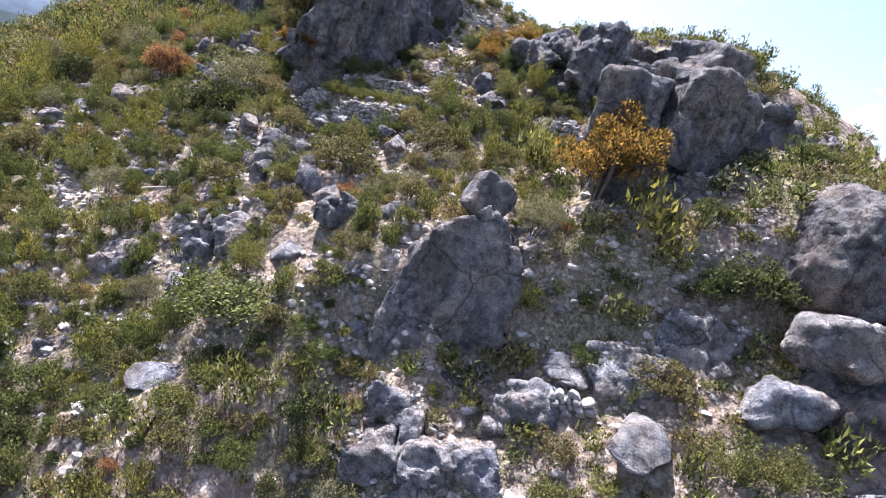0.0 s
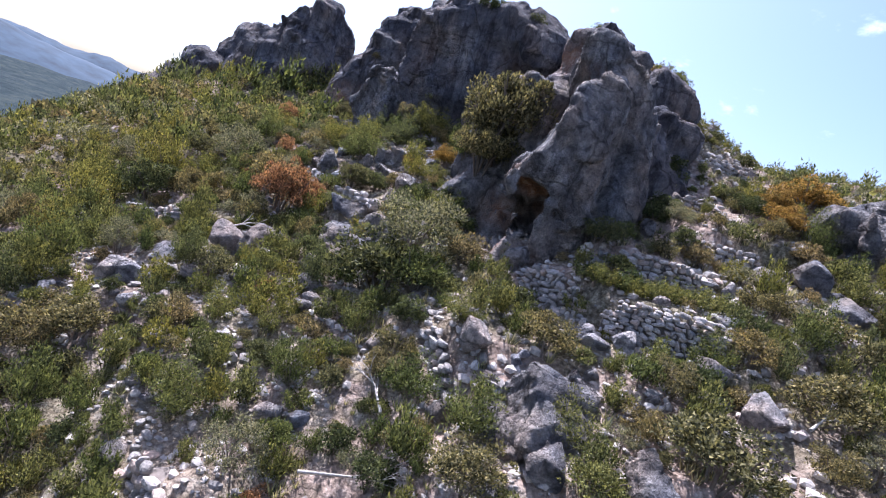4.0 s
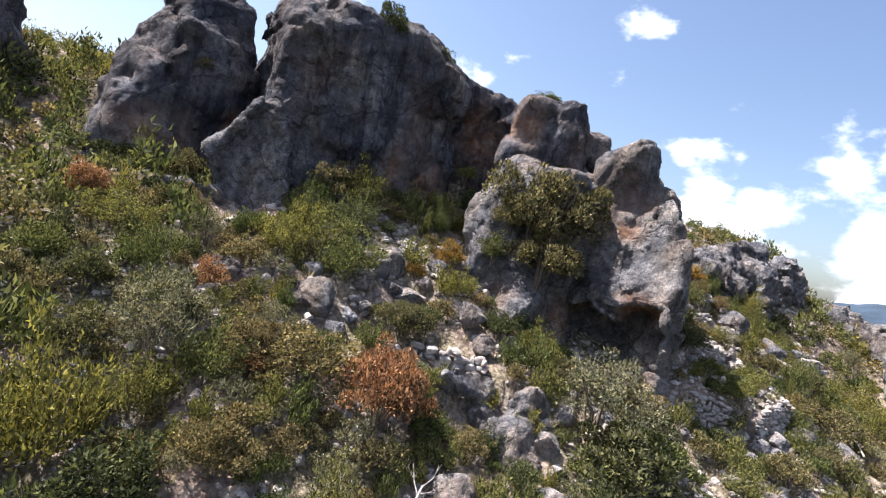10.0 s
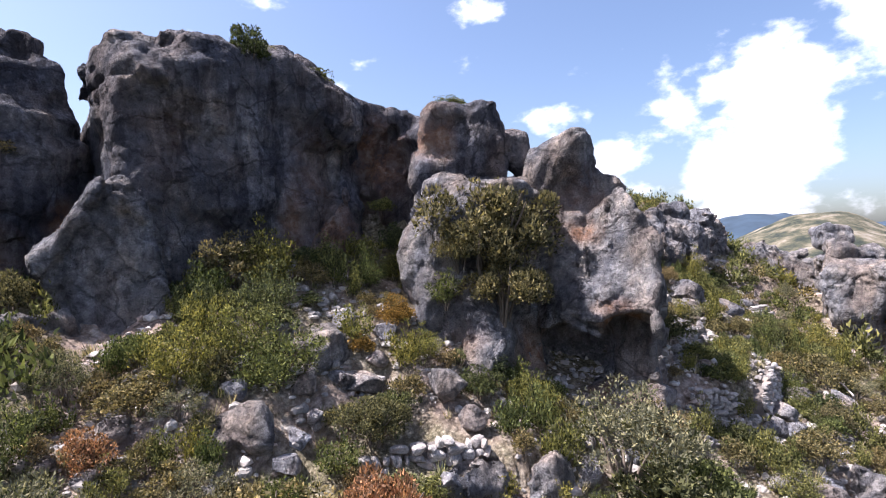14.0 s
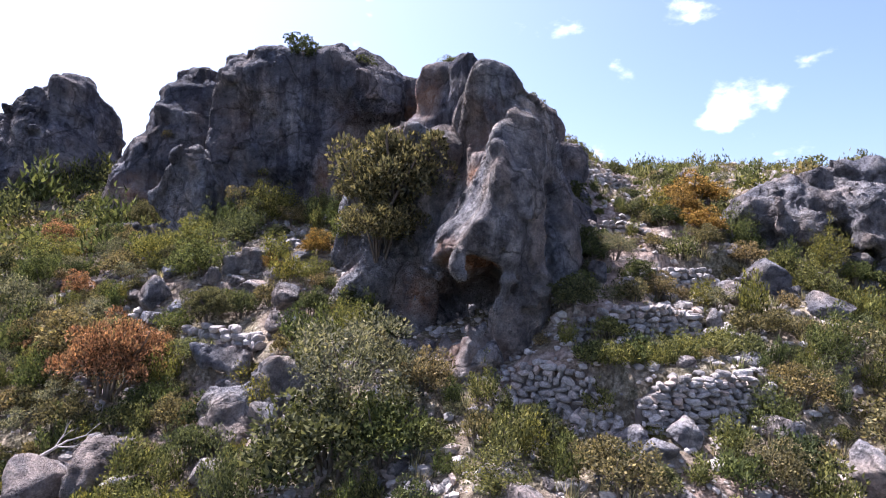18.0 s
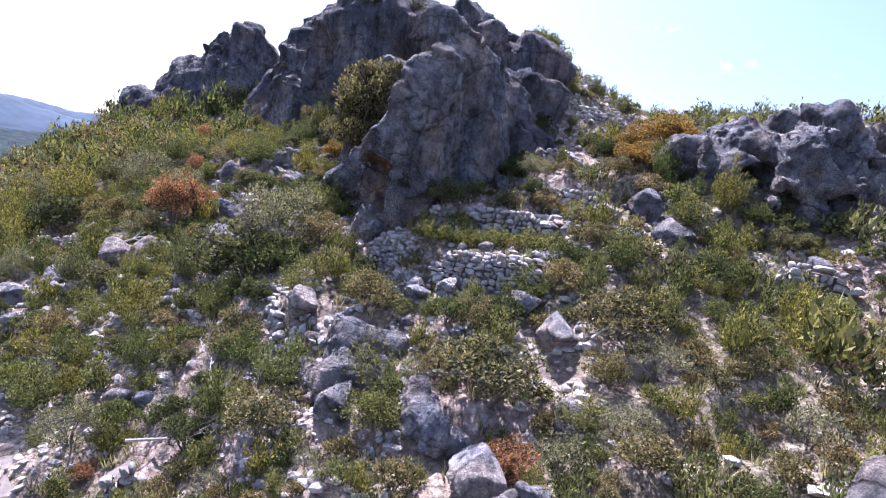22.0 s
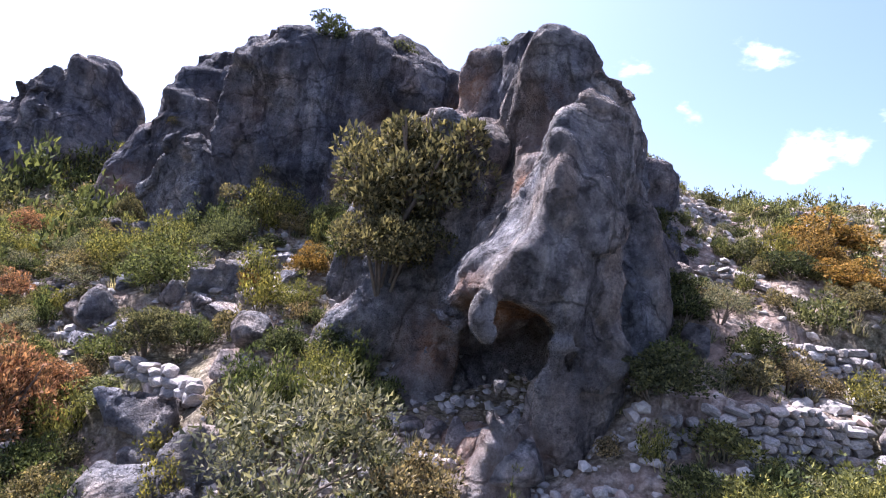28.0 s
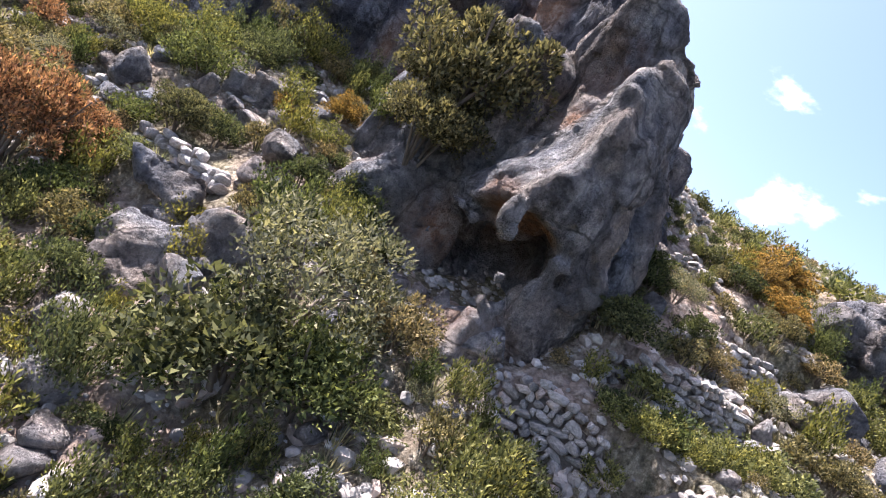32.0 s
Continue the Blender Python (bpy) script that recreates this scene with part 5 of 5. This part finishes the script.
NAMED = [  # kind, x, y, width, height, label
    ("rust", -8.0, 3.9, 2.2, 3.2, "large round rust-orange shrub among pale boulders"),
    ("grey", -3.3, 1.4, 2.9, 2.9, "large thin grey-green shrub below the cave"), ("kermes", -2.9, 0.2, 2.2, 2.2, "broad olive shrub below the cave"),
    ("mastic", -3.7, 0.5, 3.0, 2.8, "broad olive shrub below the cave"), ("kermes", -2.2, 0.0, 1.5, 1.1, "green shrub beside the fallen wall"),
    ("grey", 8.41, -7.79, 1.3, 1.5, "grey twiggy shrub beside the cap stone"), ("grey", -11.2, 7.1, 2.0, 2.2, "rounded silver-grey shrub on the slope"),
    ("heath", 4.0, 1.6, 1.2, 1.2, ""), ("rosemary", 5.2, 2.2, 1.0, 1.0, ""), ("heath", 3.0, 1.2, 0.9, 0.9, ""), ("gold", 6.5, 3.6, 1.4, 1.5, "golden brown shrub above the dry walls"), ("mastic", 5.7, 3.3, 1.2, 1.1, ""), ("broom", 4.7, 0.9, 0.8, 0.8, ""),
    ("rosemary", 2.7, -0.5, 0.9, 0.8, ""), ("rosemary", 3.6, -0.7, 0.9, 0.8, ""), ("rosemary", 1.8, -0.5, 0.8, 0.7, ""), ("heath", 11.48, -10.52, 1.6, 1.5, ""), ("kermes", 10.20, -9.71, 1.3, 1.1, ""), ("mastic", 12.67, -9.04, 1.6, 1.4, ""), ("heath", 9.51, -11.46, 1.2, 1.1, ""), ("rosemary", 12.64, -12.18, 1.2, 1.2, ""),
    ("oak", -9.6, 6.3, 1.8, 1.9, ""), ("oak", -6.2, 5.4, 1.6, 1.6, ""), ("broom", -6.9, 8.3, 1.7, 1.6, ""), ("broom", -8.0, 8.6, 1.6, 1.5, ""), ("oak", -10.9, 4.6, 1.9, 1.9, ""), ("mastic", -12.6, 4.6, 2.2, 2.1, ""), ("rosemary", -5.6, 8.8, 1.5, 1.5, ""), ("gold", -3.6, 6.6, 1.1, 1.2, ""), ("broom", -4.7, 7.0, 1.0, 1.1, ""),
    ("rust", 3.25, -5.75, 1.2, 1.0, ""),
    ("gold", 10.1, -6.4, 3.2, 3.9, "golden brown shrub in front of the split boulder"),
]
# growing on the rocks: kind, place of the root, width, height
for sp, x, y, z, wide, high, label in (
        ("oak", -1.9, 4.75, 3.3, 4.2, 5.2, "dense olive bush hanging on the cave rock"), ("oak", -2.2, 4.35, 2.7, 2.6, 3.0, "dark olive bush rooted in a gully of the rock"),
        ("grey", -0.9, 4.2, 4.4, 1.1, 1.0, "bare-twigged bush on the cave rock"), ("rosemary", -2.9, 5.6, 3.0, 1.0, 1.0, "small bush in a cleft of the rock"), ("oak", -2.5, 5.4, 3.9, 1.6, 2.0, "olive bush on the shoulder of the rock"),
        ("mastic", -0.9, 8.3, 4.2, 1.5, 1.6, "dark bush in the recess of the cliff"), ("mastic", -1.5, 7.6, 3.6, 1.2, 1.3, "dark bush in the recess of the cliff"), ("kermes", -0.9, 8.9, 5.4, 1.0, 1.0, "dark green bush in the recess of the cliff"),
        ("mastic", -5.2, 12.3, 9.3, 1.4, 1.3, "dark bush on top of the cliff"), ("mastic", -3.95, 10.9, 9.3, 1.7, 1.9, "dark bush on top of the cliff"), ("grey", -2.9, 11.2, 9.35, 1.5, 1.4, "grey bush on top of the cliff"),
        ("mastic", -1.7, 10.6, 9.0, 1.5, 1.5, "dark bush on top of the cliff"), ("kermes", 0.5, 7.1, 8.75, 1.3, 0.5, "green cushion on the rock shoulder"), ("kermes", -1.6, 10.8, 8.9, 0.9, 0.4, "green cushion on the rock shoulder")):
    shrub(sp, x, y, wide, high, label, "shrubs on the rocks", z=z)
for sp, x, y, z, wide, high, label in (
        ("mastic", 1.9, 1.9, 1.2, 1.5, 1.5, "dark shrub against the flank of the cave rock"), ("mastic", 2.7, 2.6, 2.0, 1.3, 1.3, "dark shrub against the flank of the cave rock"), ("mastic", 3.3, 3.6, 3.0, 1.4, 1.2, "dark shrub on the steep flank of the rock"),
        ("mastic", 3.6, 5.2, 4.4, 1.4, 1.3, "dark shrub on the steep flank of the rock"), ("kermes", 3.3, 7.2, 6.3, 1.5, 1.0, "dark green shrub high on the rock flank"), ("kermes", 4.6, 7.6, 5.7, 1.3, 1.1, "dark shrub on the ridge"), ("heath", 4.4, 3.0, 3.0, 1.0, 0.8, "brown shrub on the steep flank of the rock"),
        ("heath", -8.6, 13.4, 6.6, 0.7, 0.6, "small bush in a hollow of the rock dome"), ("kermes", -8.6, 13.2, 3.6, 0.8, 0.8, "bush at the foot of the rock dome")):
    shrub(sp, x, y, wide, high, label, "shrubs on the rocks", z=z)
NAMED += [
    ("heath", 2.88, -4.45, 2.41, 1.93, ""),
    ("kermes", 1.01, -4.80, 1.32, 1.19, ""),
    ("heath", 5.20, -2.89, 2.14, 1.71, ""),
    ("heath", 5.07, -6.04, 1.26, 1.01, ""),
    ("heath", -0.95, -4.78, 1.73, 1.38, ""),
    ("mastic", -2.35, -4.50, 1.19, 1.07, ""),
    ("rosemary", -6.35, -3.30, 1.40, 1.26, ""),
    ("broom", -5.76, -0.32, 0.99, 0.99, ""),
    ("broom", -7.02, -0.92, 1.16, 1.05, ""),
    ("rosemary", -2.31, -2.68, 1.42, 1.14, ""),
    ("rosemary", -1.62, -1.49, 1.25, 0.88, ""),
    ("mastic", 7.21, -1.60, 1.20, 1.08, ""),
    ("kermes", 7.56, -3.13, 1.36, 1.09, ""),
    ("rosemary", 2.28, -2.13, 0.87, 0.78, ""),
    ("heath", 4.29, -1.84, 1.40, 1.26, ""),
    ("heath", 0.13, -2.23, 1.69, 1.44, ""),
    ("mastic", -2.72, -1.18, 1.33, 1.19, ""),
    ("rosemary", -3.80, -1.18, 1.16, 1.16, ""),
]
NAMED += [
    ("rosemary", 0.90, -0.36, 0.88, 0.62, ""),
    ("rosemary", 1.82, -0.34, 0.73, 0.51, ""),
    ("rosemary", 2.65, 0.18, 0.80, 0.56, ""),
    ("rosemary", 3.37, 0.08, 0.85, 0.60, ""),
    ("rosemary", 4.01, -0.21, 0.80, 0.56, ""),
    ("grey", 4.86, 0.65, 0.90, 0.90, ""),
    ("mastic", 3.64, 1.93, 1.18, 1.18, ""),
    ("kermes", 1.75, 0.36, 1.05, 0.84, ""),
    ("gold", 6.50, 2.72, 1.65, 1.16, ""),
    ("heath", 6.70, 1.55, 1.29, 1.03, ""),
    ("heath", 6.01, -1.33, 1.00, 0.90, ""),
    ("broom", 1.51, -1.32, 0.44, 0.49, ""),
    ("kermes", 0.89, -2.22, 0.74, 0.60, ""),
    ("rosemary", 1.46, -2.34, 0.67, 0.60, ""),
    ("kermes", 2.76, -2.00, 0.58, 0.52, ""),
    ("broom", -5.29, 3.29, 0.81, 0.81, ""),
    ("broom", -3.75, 5.79, 1.12, 0.90, ""),
]
NAMED += [
    ("gold", -3.46, 6.59, 0.70, 0.70, ""),
    ("broom", -6.14, 0.67, 0.73, 0.73, ""),
    ("broom", -6.12, -0.99, 0.68, 0.68, ""),
    ("mastic", 2.94, 2.83, 1.25, 1.25, ""),
    ("rosemary", 7.40, 0.43, 1.35, 1.22, ""),
    ("kermes", -10.41, 3.45, 1.19, 0.95, ""),
    ("mastic", -5.51, -1.99, 1.16, 0.93, ""),
    ("rust", -7.45, 4.69, 1.61, 1.45, ""),
    ("grey", 8.61, -7.63, 1.30, 1.30, ""),
    ("heath", 4.25, -8.00, 1.15, 0.92, ""),
    ("rosemary", 4.55, -11.69, 1.09, 0.98, ""),
    ("kermes", 1.89, -11.83, 1.41, 1.27, ""),
    ("kermes", 1.86, -9.51, 3.00, 1.50, ""),
    ("mastic", 7.17, -11.92, 0.56, 0.44, ""),
    ("heath", 8.20, -11.91, 0.73, 0.59, ""),
    ("kermes", 9.45, -12.25, 1.21, 1.09, ""),
    ("broom", 10.36, -12.11, 0.77, 0.62, ""),
]
NAMED += [
    ("heath", 11.99, -11.55, 1.04, 0.73, ""),
    ("rosemary", 13.33, -12.36, 1.06, 1.06, ""),
    ("broom", 15.59, -15.40, 1.62, 1.46, ""),
    ("grey", 15.16, -10.69, 1.49, 1.34, ""),
    ("rosemary", 8.82, -13.25, 0.80, 0.72, ""),
    ("heath", 9.91, -13.79, 0.98, 0.78, ""),
    ("broom", 7.09, -12.49, 0.63, 0.51, ""),
    ("grass", 6.11, -13.57, 0.62, 0.49, ""),
    ("rosemary", 4.49, -13.39, 1.02, 0.92, ""),
    ("broom", 0.25, -10.85, 0.72, 0.72, ""),
    ("mastic", 13.61, -9.18, 2.12, 1.91, ""),
    ("mastic", 12.70, -7.69, 1.30, 1.04, ""),
    ("kermes", 16.18, -4.88, 1.47, 1.17, ""),
    ("rosemary", 3.47, -1.82, 1.20, 1.08, ""),
    ("grey", 5.83, -3.84, 1.36, 1.09, ""),
    ("rosemary", 4.42, -5.08, 1.10, 0.88, ""),
    ("rosemary", 0.50, -3.72, 1.25, 1.12, ""),
    ("rosemary", -5.11, -6.18, 1.46, 1.32, ""),
]
NAMED += [
    ("heath", -9.64, -1.67, 1.82, 1.46, ""),
    ("heath", -8.01, 0.43, 1.52, 1.22, ""),
    ("rosemary", -6.86, 0.77, 1.13, 1.02, ""),
    ("broom", -5.02, 2.27, 0.80, 0.80, ""),
    ("heath", -10.61, -1.19, 1.03, 0.82, ""),
    ("gold", -4.78, 6.71, 0.79, 0.71, ""),
    ("mastic", -2.84, 4.37, 1.25, 1.12, ""),
    ("grey", -11.26, 7.02, 1.50, 1.35, ""),
    ("rosemary", -6.62, 7.33, 1.94, 1.55, ""),
    ("kermes", -5.81, 8.44, 1.57, 1.25, ""),
    ("heath", -8.76, 8.59, 1.76, 1.23, ""),
    ("broom", -11.04, 10.62, 1.81, 1.27, ""),
    ("gold", 7.96, 4.64, 2.51, 1.76, ""),
    ("mastic", -12.03, 8.47, 1.49, 1.49, ""),
    ("grey", -9.33, 9.62, 1.06, 1.27, ""),
    ("heath", -8.92, 5.28, 2.30, 1.84, ""),
    ("rust", -9.77, 6.03, 1.37, 0.96, ""),
    ("rosemary", -7.01, 5.64, 0.96, 0.86, ""),
]
NAMED += [
    ("kermes", -6.60, 4.57, 0.95, 0.57, ""),
    ("kermes", -6.31, 4.03, 0.95, 0.57, ""),
    ("mastic", -3.81, 4.29, 1.28, 1.28, ""),
    ("kermes", 9.57, -2.11, 1.6, 1.0, ""),
    ("mastic", 1.25, 1.06, 1.54, 1.23, ""),
    ("heath", 6.62, -7.50, 1.88, 1.69, ""),
    ("rosemary", -0.97, -3.66, 1.48, 1.33, ""),
    ("heath", -9.06, 12.21, 1.27, 1.78, ""),
    ("mastic", -4.61, 8.44, 0.97, 0.58, ""),
    ("mastic", -6.13, 9.39, 1.20, 0.96, ""),
]
for k in range(13):      # the green strips on the terraces above the dry walls
    u = k / 12
    NAMED.append(("broom" if k % 3 else "rosemary", 0.75 + 3.4 * u, -0.75 + 0.35 * u + 0.12 * math.sin(9 * u), 0.62, 0.62, "bright green tufted growth on the terrace"))
for sp, x, y, wide, high, label in NAMED:
    shrub(sp, x, y, wide, high, label)

# ---- scrub scattered over the slope ----
rng = np.random.default_rng(7)
keep = np.array(KEEP_OUT)
placed = np.array([(s[1], s[2], 0.42 * s[3]) for s in NAMED])


def free(x, y, r, slack=0.8):
    if len(keep) and (np.hypot(keep[:, 0] - x, keep[:, 1] - y) < keep[:, 2] + r * 0.55).any():
        return False
    return not (np.hypot(placed[:, 0] - x, placed[:, 1] - y) < (placed[:, 2] + r) * slack).any()


def species_of(u):
    if u > 0.35:
        pick = (("mastic", 0.28), ("kermes", 0.3), ("heath", 0.15), ("rosemary", 0.2), ("grey", 0.07))
    elif u < -0.35:
        pick = (("heath", 0.35), ("broom", 0.14), ("rosemary", 0.25), ("grey", 0.12), ("kermes", 0.14))
    else:
        pick = (("rosemary", 0.34), ("kermes", 0.2), ("broom", 0.12), ("heath", 0.2), ("mastic", 0.1), ("grey", 0.03), ("rust", 0.01))
    t = rng.random()
    for sp, w in pick:
        t -= w
        if t < 0:
            return sp
    return "rosemary"


near_list, far_list = [], []
BARE = ((7.00, -12.69, 2.4), (-5.3, 3.2, 0.7), (0.3, -3.4, 1.2), (-1.3, -2.5, 0.6), (4.6, -4.3, 1.1), (2.2, -5.0, 0.9), (-3.2, -4.6, 0.8), (-5.60, -5.80, 0.7), (-5.2, 6.4, 0.9), (2.46, -7.74, 1.0), (-1.0, 1.6, 1.0))
cx, cy = rng.uniform(-23, 18, 21000), rng.uniform(-15, 18, 21000)
cb, cu, cz = fbm(xyz(cx * 0.33, cy * 0.33), 3, 88), fbm(xyz(cx * 0.16, cy * 0.16), 3, 77), ground(cx, cy)
for x, y, bare, u, z in zip(cx, cy, cb, cu, cz):
    open_ = min(math.hypot(x - a, y - b) / r for a, b, r in BARE)
    if bare > 0.85 + 0.25 * rng.random() + (0.3 if x < -4 and y > 3 or x < -9.5 else 0) or open_ < 0.75 + 0.3 * rng.random() and rng.random() < 0.85:
        continue
    w = rng.choice([0.42, 0.6, 0.8, 1.0, 1.3], p=[0.28, 0.3, 0.23, 0.13, 0.06]) * (1.5 if x < -4 and y > 2.5 or x < -9.5 else 1.1)
    if not free(x, y, w * 0.42, 0.54 if x < -4 and y > 3 or x < -9.5 else 0.6):
        continue
    placed = np.vstack([placed, (x, y, 0.42 * w)])
    near_list.append((x, y, w * (0.65 if x > 4 and y > 4.5 else 1), species_of(u), z))
near_list.sort(key=lambda s: math.hypot(s[0] + 4, s[1] + 1))
limit = {}
rest = []
for x, y, w, sp, z in near_list:
    limit[sp] = limit.get(sp, 0) + 1
    if sum(limit.values()) <= 1900 and limit[sp] <= 298:
        shrub(sp, x, y, w, z=z)
    else:
        rest.append((x, y, w, sp, z))
cx, cy = rng.uniform(-56, 26, 10600), rng.uniform(-31, 34, 10600)
cb, cu, cz = fbm(xyz(cx * 0.2, cy * 0.2), 2, 89), fbm(xyz(cx * 0.16, cy * 0.16), 3, 77), ground(cx, cy)
for x, y, bare, u, z in zip(cx, cy, cb, cu, cz):
    if (-23 < x < 15 and -15 < y < 18) or bare > 0.95 or (np.hypot(keep[:, 0] - x, keep[:, 1] - y) < keep[:, 2]).any():
        continue
    far_list.append((x, y, rng.choice([0.6, 0.8, 1.0, 1.3], p=[0.3, 0.35, 0.25, 0.1]) * (0.6 if x > 4 else 0.85), species_of(u), z))


def scatter_stuff(name, label, items, share, seed, grow=1.0):
    """All the shrubs of a kind that nobody could count, in one mesh."""
    form, count, size, leaf, _, _ = SPECIES[share]
    few = [crown_verts(form, seed + j, 230, size * grow) for j in range(4)]
    out, tint = [], []
    for x, y, w, _, z0 in items:
        q = few[rng.integers(4)]
        a = rng.uniform(0, 6.28)
        ca, sa_ = math.cos(a) * w, math.sin(a) * w
        h = w * (1.3 if form == "upright" else 1.05)
        z0 = z0 - 0.05
        out.append(np.stack([q[..., 0] * ca - q[..., 1] * sa_ + x, q[..., 0] * sa_ + q[..., 1] * ca + y, q[..., 2] * h + z0], -1))
        tint.append(np.full(q.shape[0] * 3, rng.random()))
    if out:
        tagged(new(name, quads_mesh(name, np.concatenate(out), LEAF[leaf], np.concatenate(tint))), label, "shrubs", kind="stuff")


for k, sp in enumerate(SPECIES):
    if sp in ("grass", "oak"):
        continue
    scatter_stuff(sp + "_scrub", "scrub of " + SPECIES[sp][5].split(" on ")[0].split(" among ")[0] + " plants over the hillside", [s for s in rest if s[3] == sp] + [s for s in far_list if s[3] == sp], sp, 900 + 10 * k, 1.35)

# grass tufts
tufts = []
few = [crown_verts("tuft", 960 + j, 34, 0.34) for j in range(5)]
tint = []
cx, cy = rng.uniform(-15, 12, 3600), rng.uniform(-13, 11, 3600)
for x, y, z in zip(cx, cy, ground(cx, cy)):
    if (np.hypot(keep[:, 0] - x, keep[:, 1] - y) < keep[:, 2] * 0.9).any():
        continue
    q, w = few[rng.integers(5)], rng.uniform(0.2, 0.55)
    tufts.append(q * w + (x, y, z - 0.02))
    tint.append(np.full(q.shape[0] * 3, rng.random()))
tq = np.concatenate(tufts)
tagged(new("dry_grass", quads_mesh("dry_grass", tq, LEAF["straw"], np.concatenate(tint))), "sparse dry grass between the stones", "grass", kind="stuff")

# ---- single stones lying about ----
COBBLE = []
for j in range(10):
    v, f = boulder_verts(2, 720 + j, 8, 0.08)
    me = mesh_from("loose_stone", v, f, PALE if j % 3 else ROCK)
    vert_attr(me, "stain", np.zeros(len(v)))
    COBBLE.append(me)
cx, cy = rng.uniform(-14, 11, 2400), rng.uniform(-12.5, 9, 2400)
cb, cz = fbm(xyz(cx * 0.33, cy * 0.33), 3, 88), ground(cx, cy)
count = 0
for x, y, z, b_ in zip(cx, cy, cz, cb):
    if b_ < -0.05 or count >= 290 or (np.hypot(keep[:, 0] - x, keep[:, 1] - y) < keep[:, 2]).any():
        continue
    s = 0.12 + 0.26 * rng.random() ** 1.8
    ob = tagged(new("loose_stone", COBBLE[rng.integers(10)]), "pale angular limestone lying loose on the slope", "stone", "loose stones of the slope")
    ob.matrix_world = Matrix.Translation((x, y, z + 0.2 * s)) @ pose(0, 0, 0, rng.uniform(-25, 25), rng.uniform(-25, 25), rng.uniform(0, 360)) @ Matrix.Diagonal((s * rng.uniform(0.9, 1.4), s, s * rng.uniform(0.5, 0.9), 1))
    count += 1

# ---- rubble strewn over the slope ----
few = [boulder_verts(1, 700 + j, 4, 0.0) for j in range(8)]
sv, sf, base_i = [], [], 0
rx_, ry_ = rng.uniform(-15, 14, 24000), rng.uniform(-13, 11, 24000)
bare_ = fbm(xyz(rx_ * 0.33, ry_ * 0.33), 3, 88) + 0.35 * fbm(xyz(rx_ * 1.1, ry_ * 1.1), 2, 95)
rz_ = ground(rx_, ry_)
for x, y, z, b_ in zip(rx_, ry_, rz_, bare_):
    if b_ < 0.1 - 0.5 * rng.random():
        continue
    v, f = few[rng.integers(8)]
    s = 0.03 + 0.13 * rng.random() ** 2.5
    a = rng.uniform(0, 6.28)
    w = v * (s * rng.uniform(0.8, 1.5), s * rng.uniform(0.7, 1.2), s * rng.uniform(0.45, 0.9))
    sv.append(np.stack([w[:, 0] * math.cos(a) - w[:, 1] * math.sin(a) + x, w[:, 0] * math.sin(a) + w[:, 1] * math.cos(a) + y, w[:, 2] + z + s * 0.15], -1))
    sf.append(f + base_i)
    base_i += len(v)
tagged(new("rubble", mesh_from("rubble", np.concatenate(sv), np.concatenate(sf), RUBBLE, smooth=False)), "pale broken stones strewn over the slope", "stones", kind="stuff")

# ---- bleached dead branches lying about ----
def dead_branch(x, y, length, turn, seed):
    rng = np.random.default_rng(seed)
    branch = thing("dead_branch", "bleached leafless branch lying across the scrub", "branch", "dead branches", Matrix.Translation((x, y, float(ground(x, y)) + 0.35)) @ slope_turn(x, y, turn, 1.0))
    vs, fs = [], []

    def twig(p, d, ln, r, depth):
        o = len(vs)
        end = p + d * ln
        for q, rr in ((p, r), (end, r * 0.55)):
            for j in range(5):
                b = j * 2 * math.pi / 5
                vs.append(q + rr * np.array([0, math.cos(b), math.sin(b)]) + rr * 0.3 * d)
        for j in range(5):
            fs.append((o + j, o + (j + 1) % 5, o + 5 + (j + 1) % 5, o + 5 + j))
        if depth:
            for _ in range(3):
                e = d + rng.normal(size=3) * (0.5, 0.5, 0.28)
                twig(p + d * ln * rng.uniform(0.55, 1), e / np.linalg.norm(e), ln * 0.62, r * 0.5, depth - 1)

    twig(np.zeros(3), np.array([1.0, 0, 0.05]), length * 0.45, 0.035, 3)
    part("limb", mesh_from("limb", np.array(vs), np.array(fs), DEAD), branch)


for x, y, length, turn, seed in ((-3.6, -4.4, 2.2, 0.5, 1), (-2.6, -3.4, 1.6, 2.4, 2), (4.6, -3.6, 1.0, 1.2, 3), (-0.6, 4.2, 0.9, 2.8, 4), (-8.6, 2.2, 1.2, 1.0, 5)):
    dead_branch(x, y, length, turn, seed)
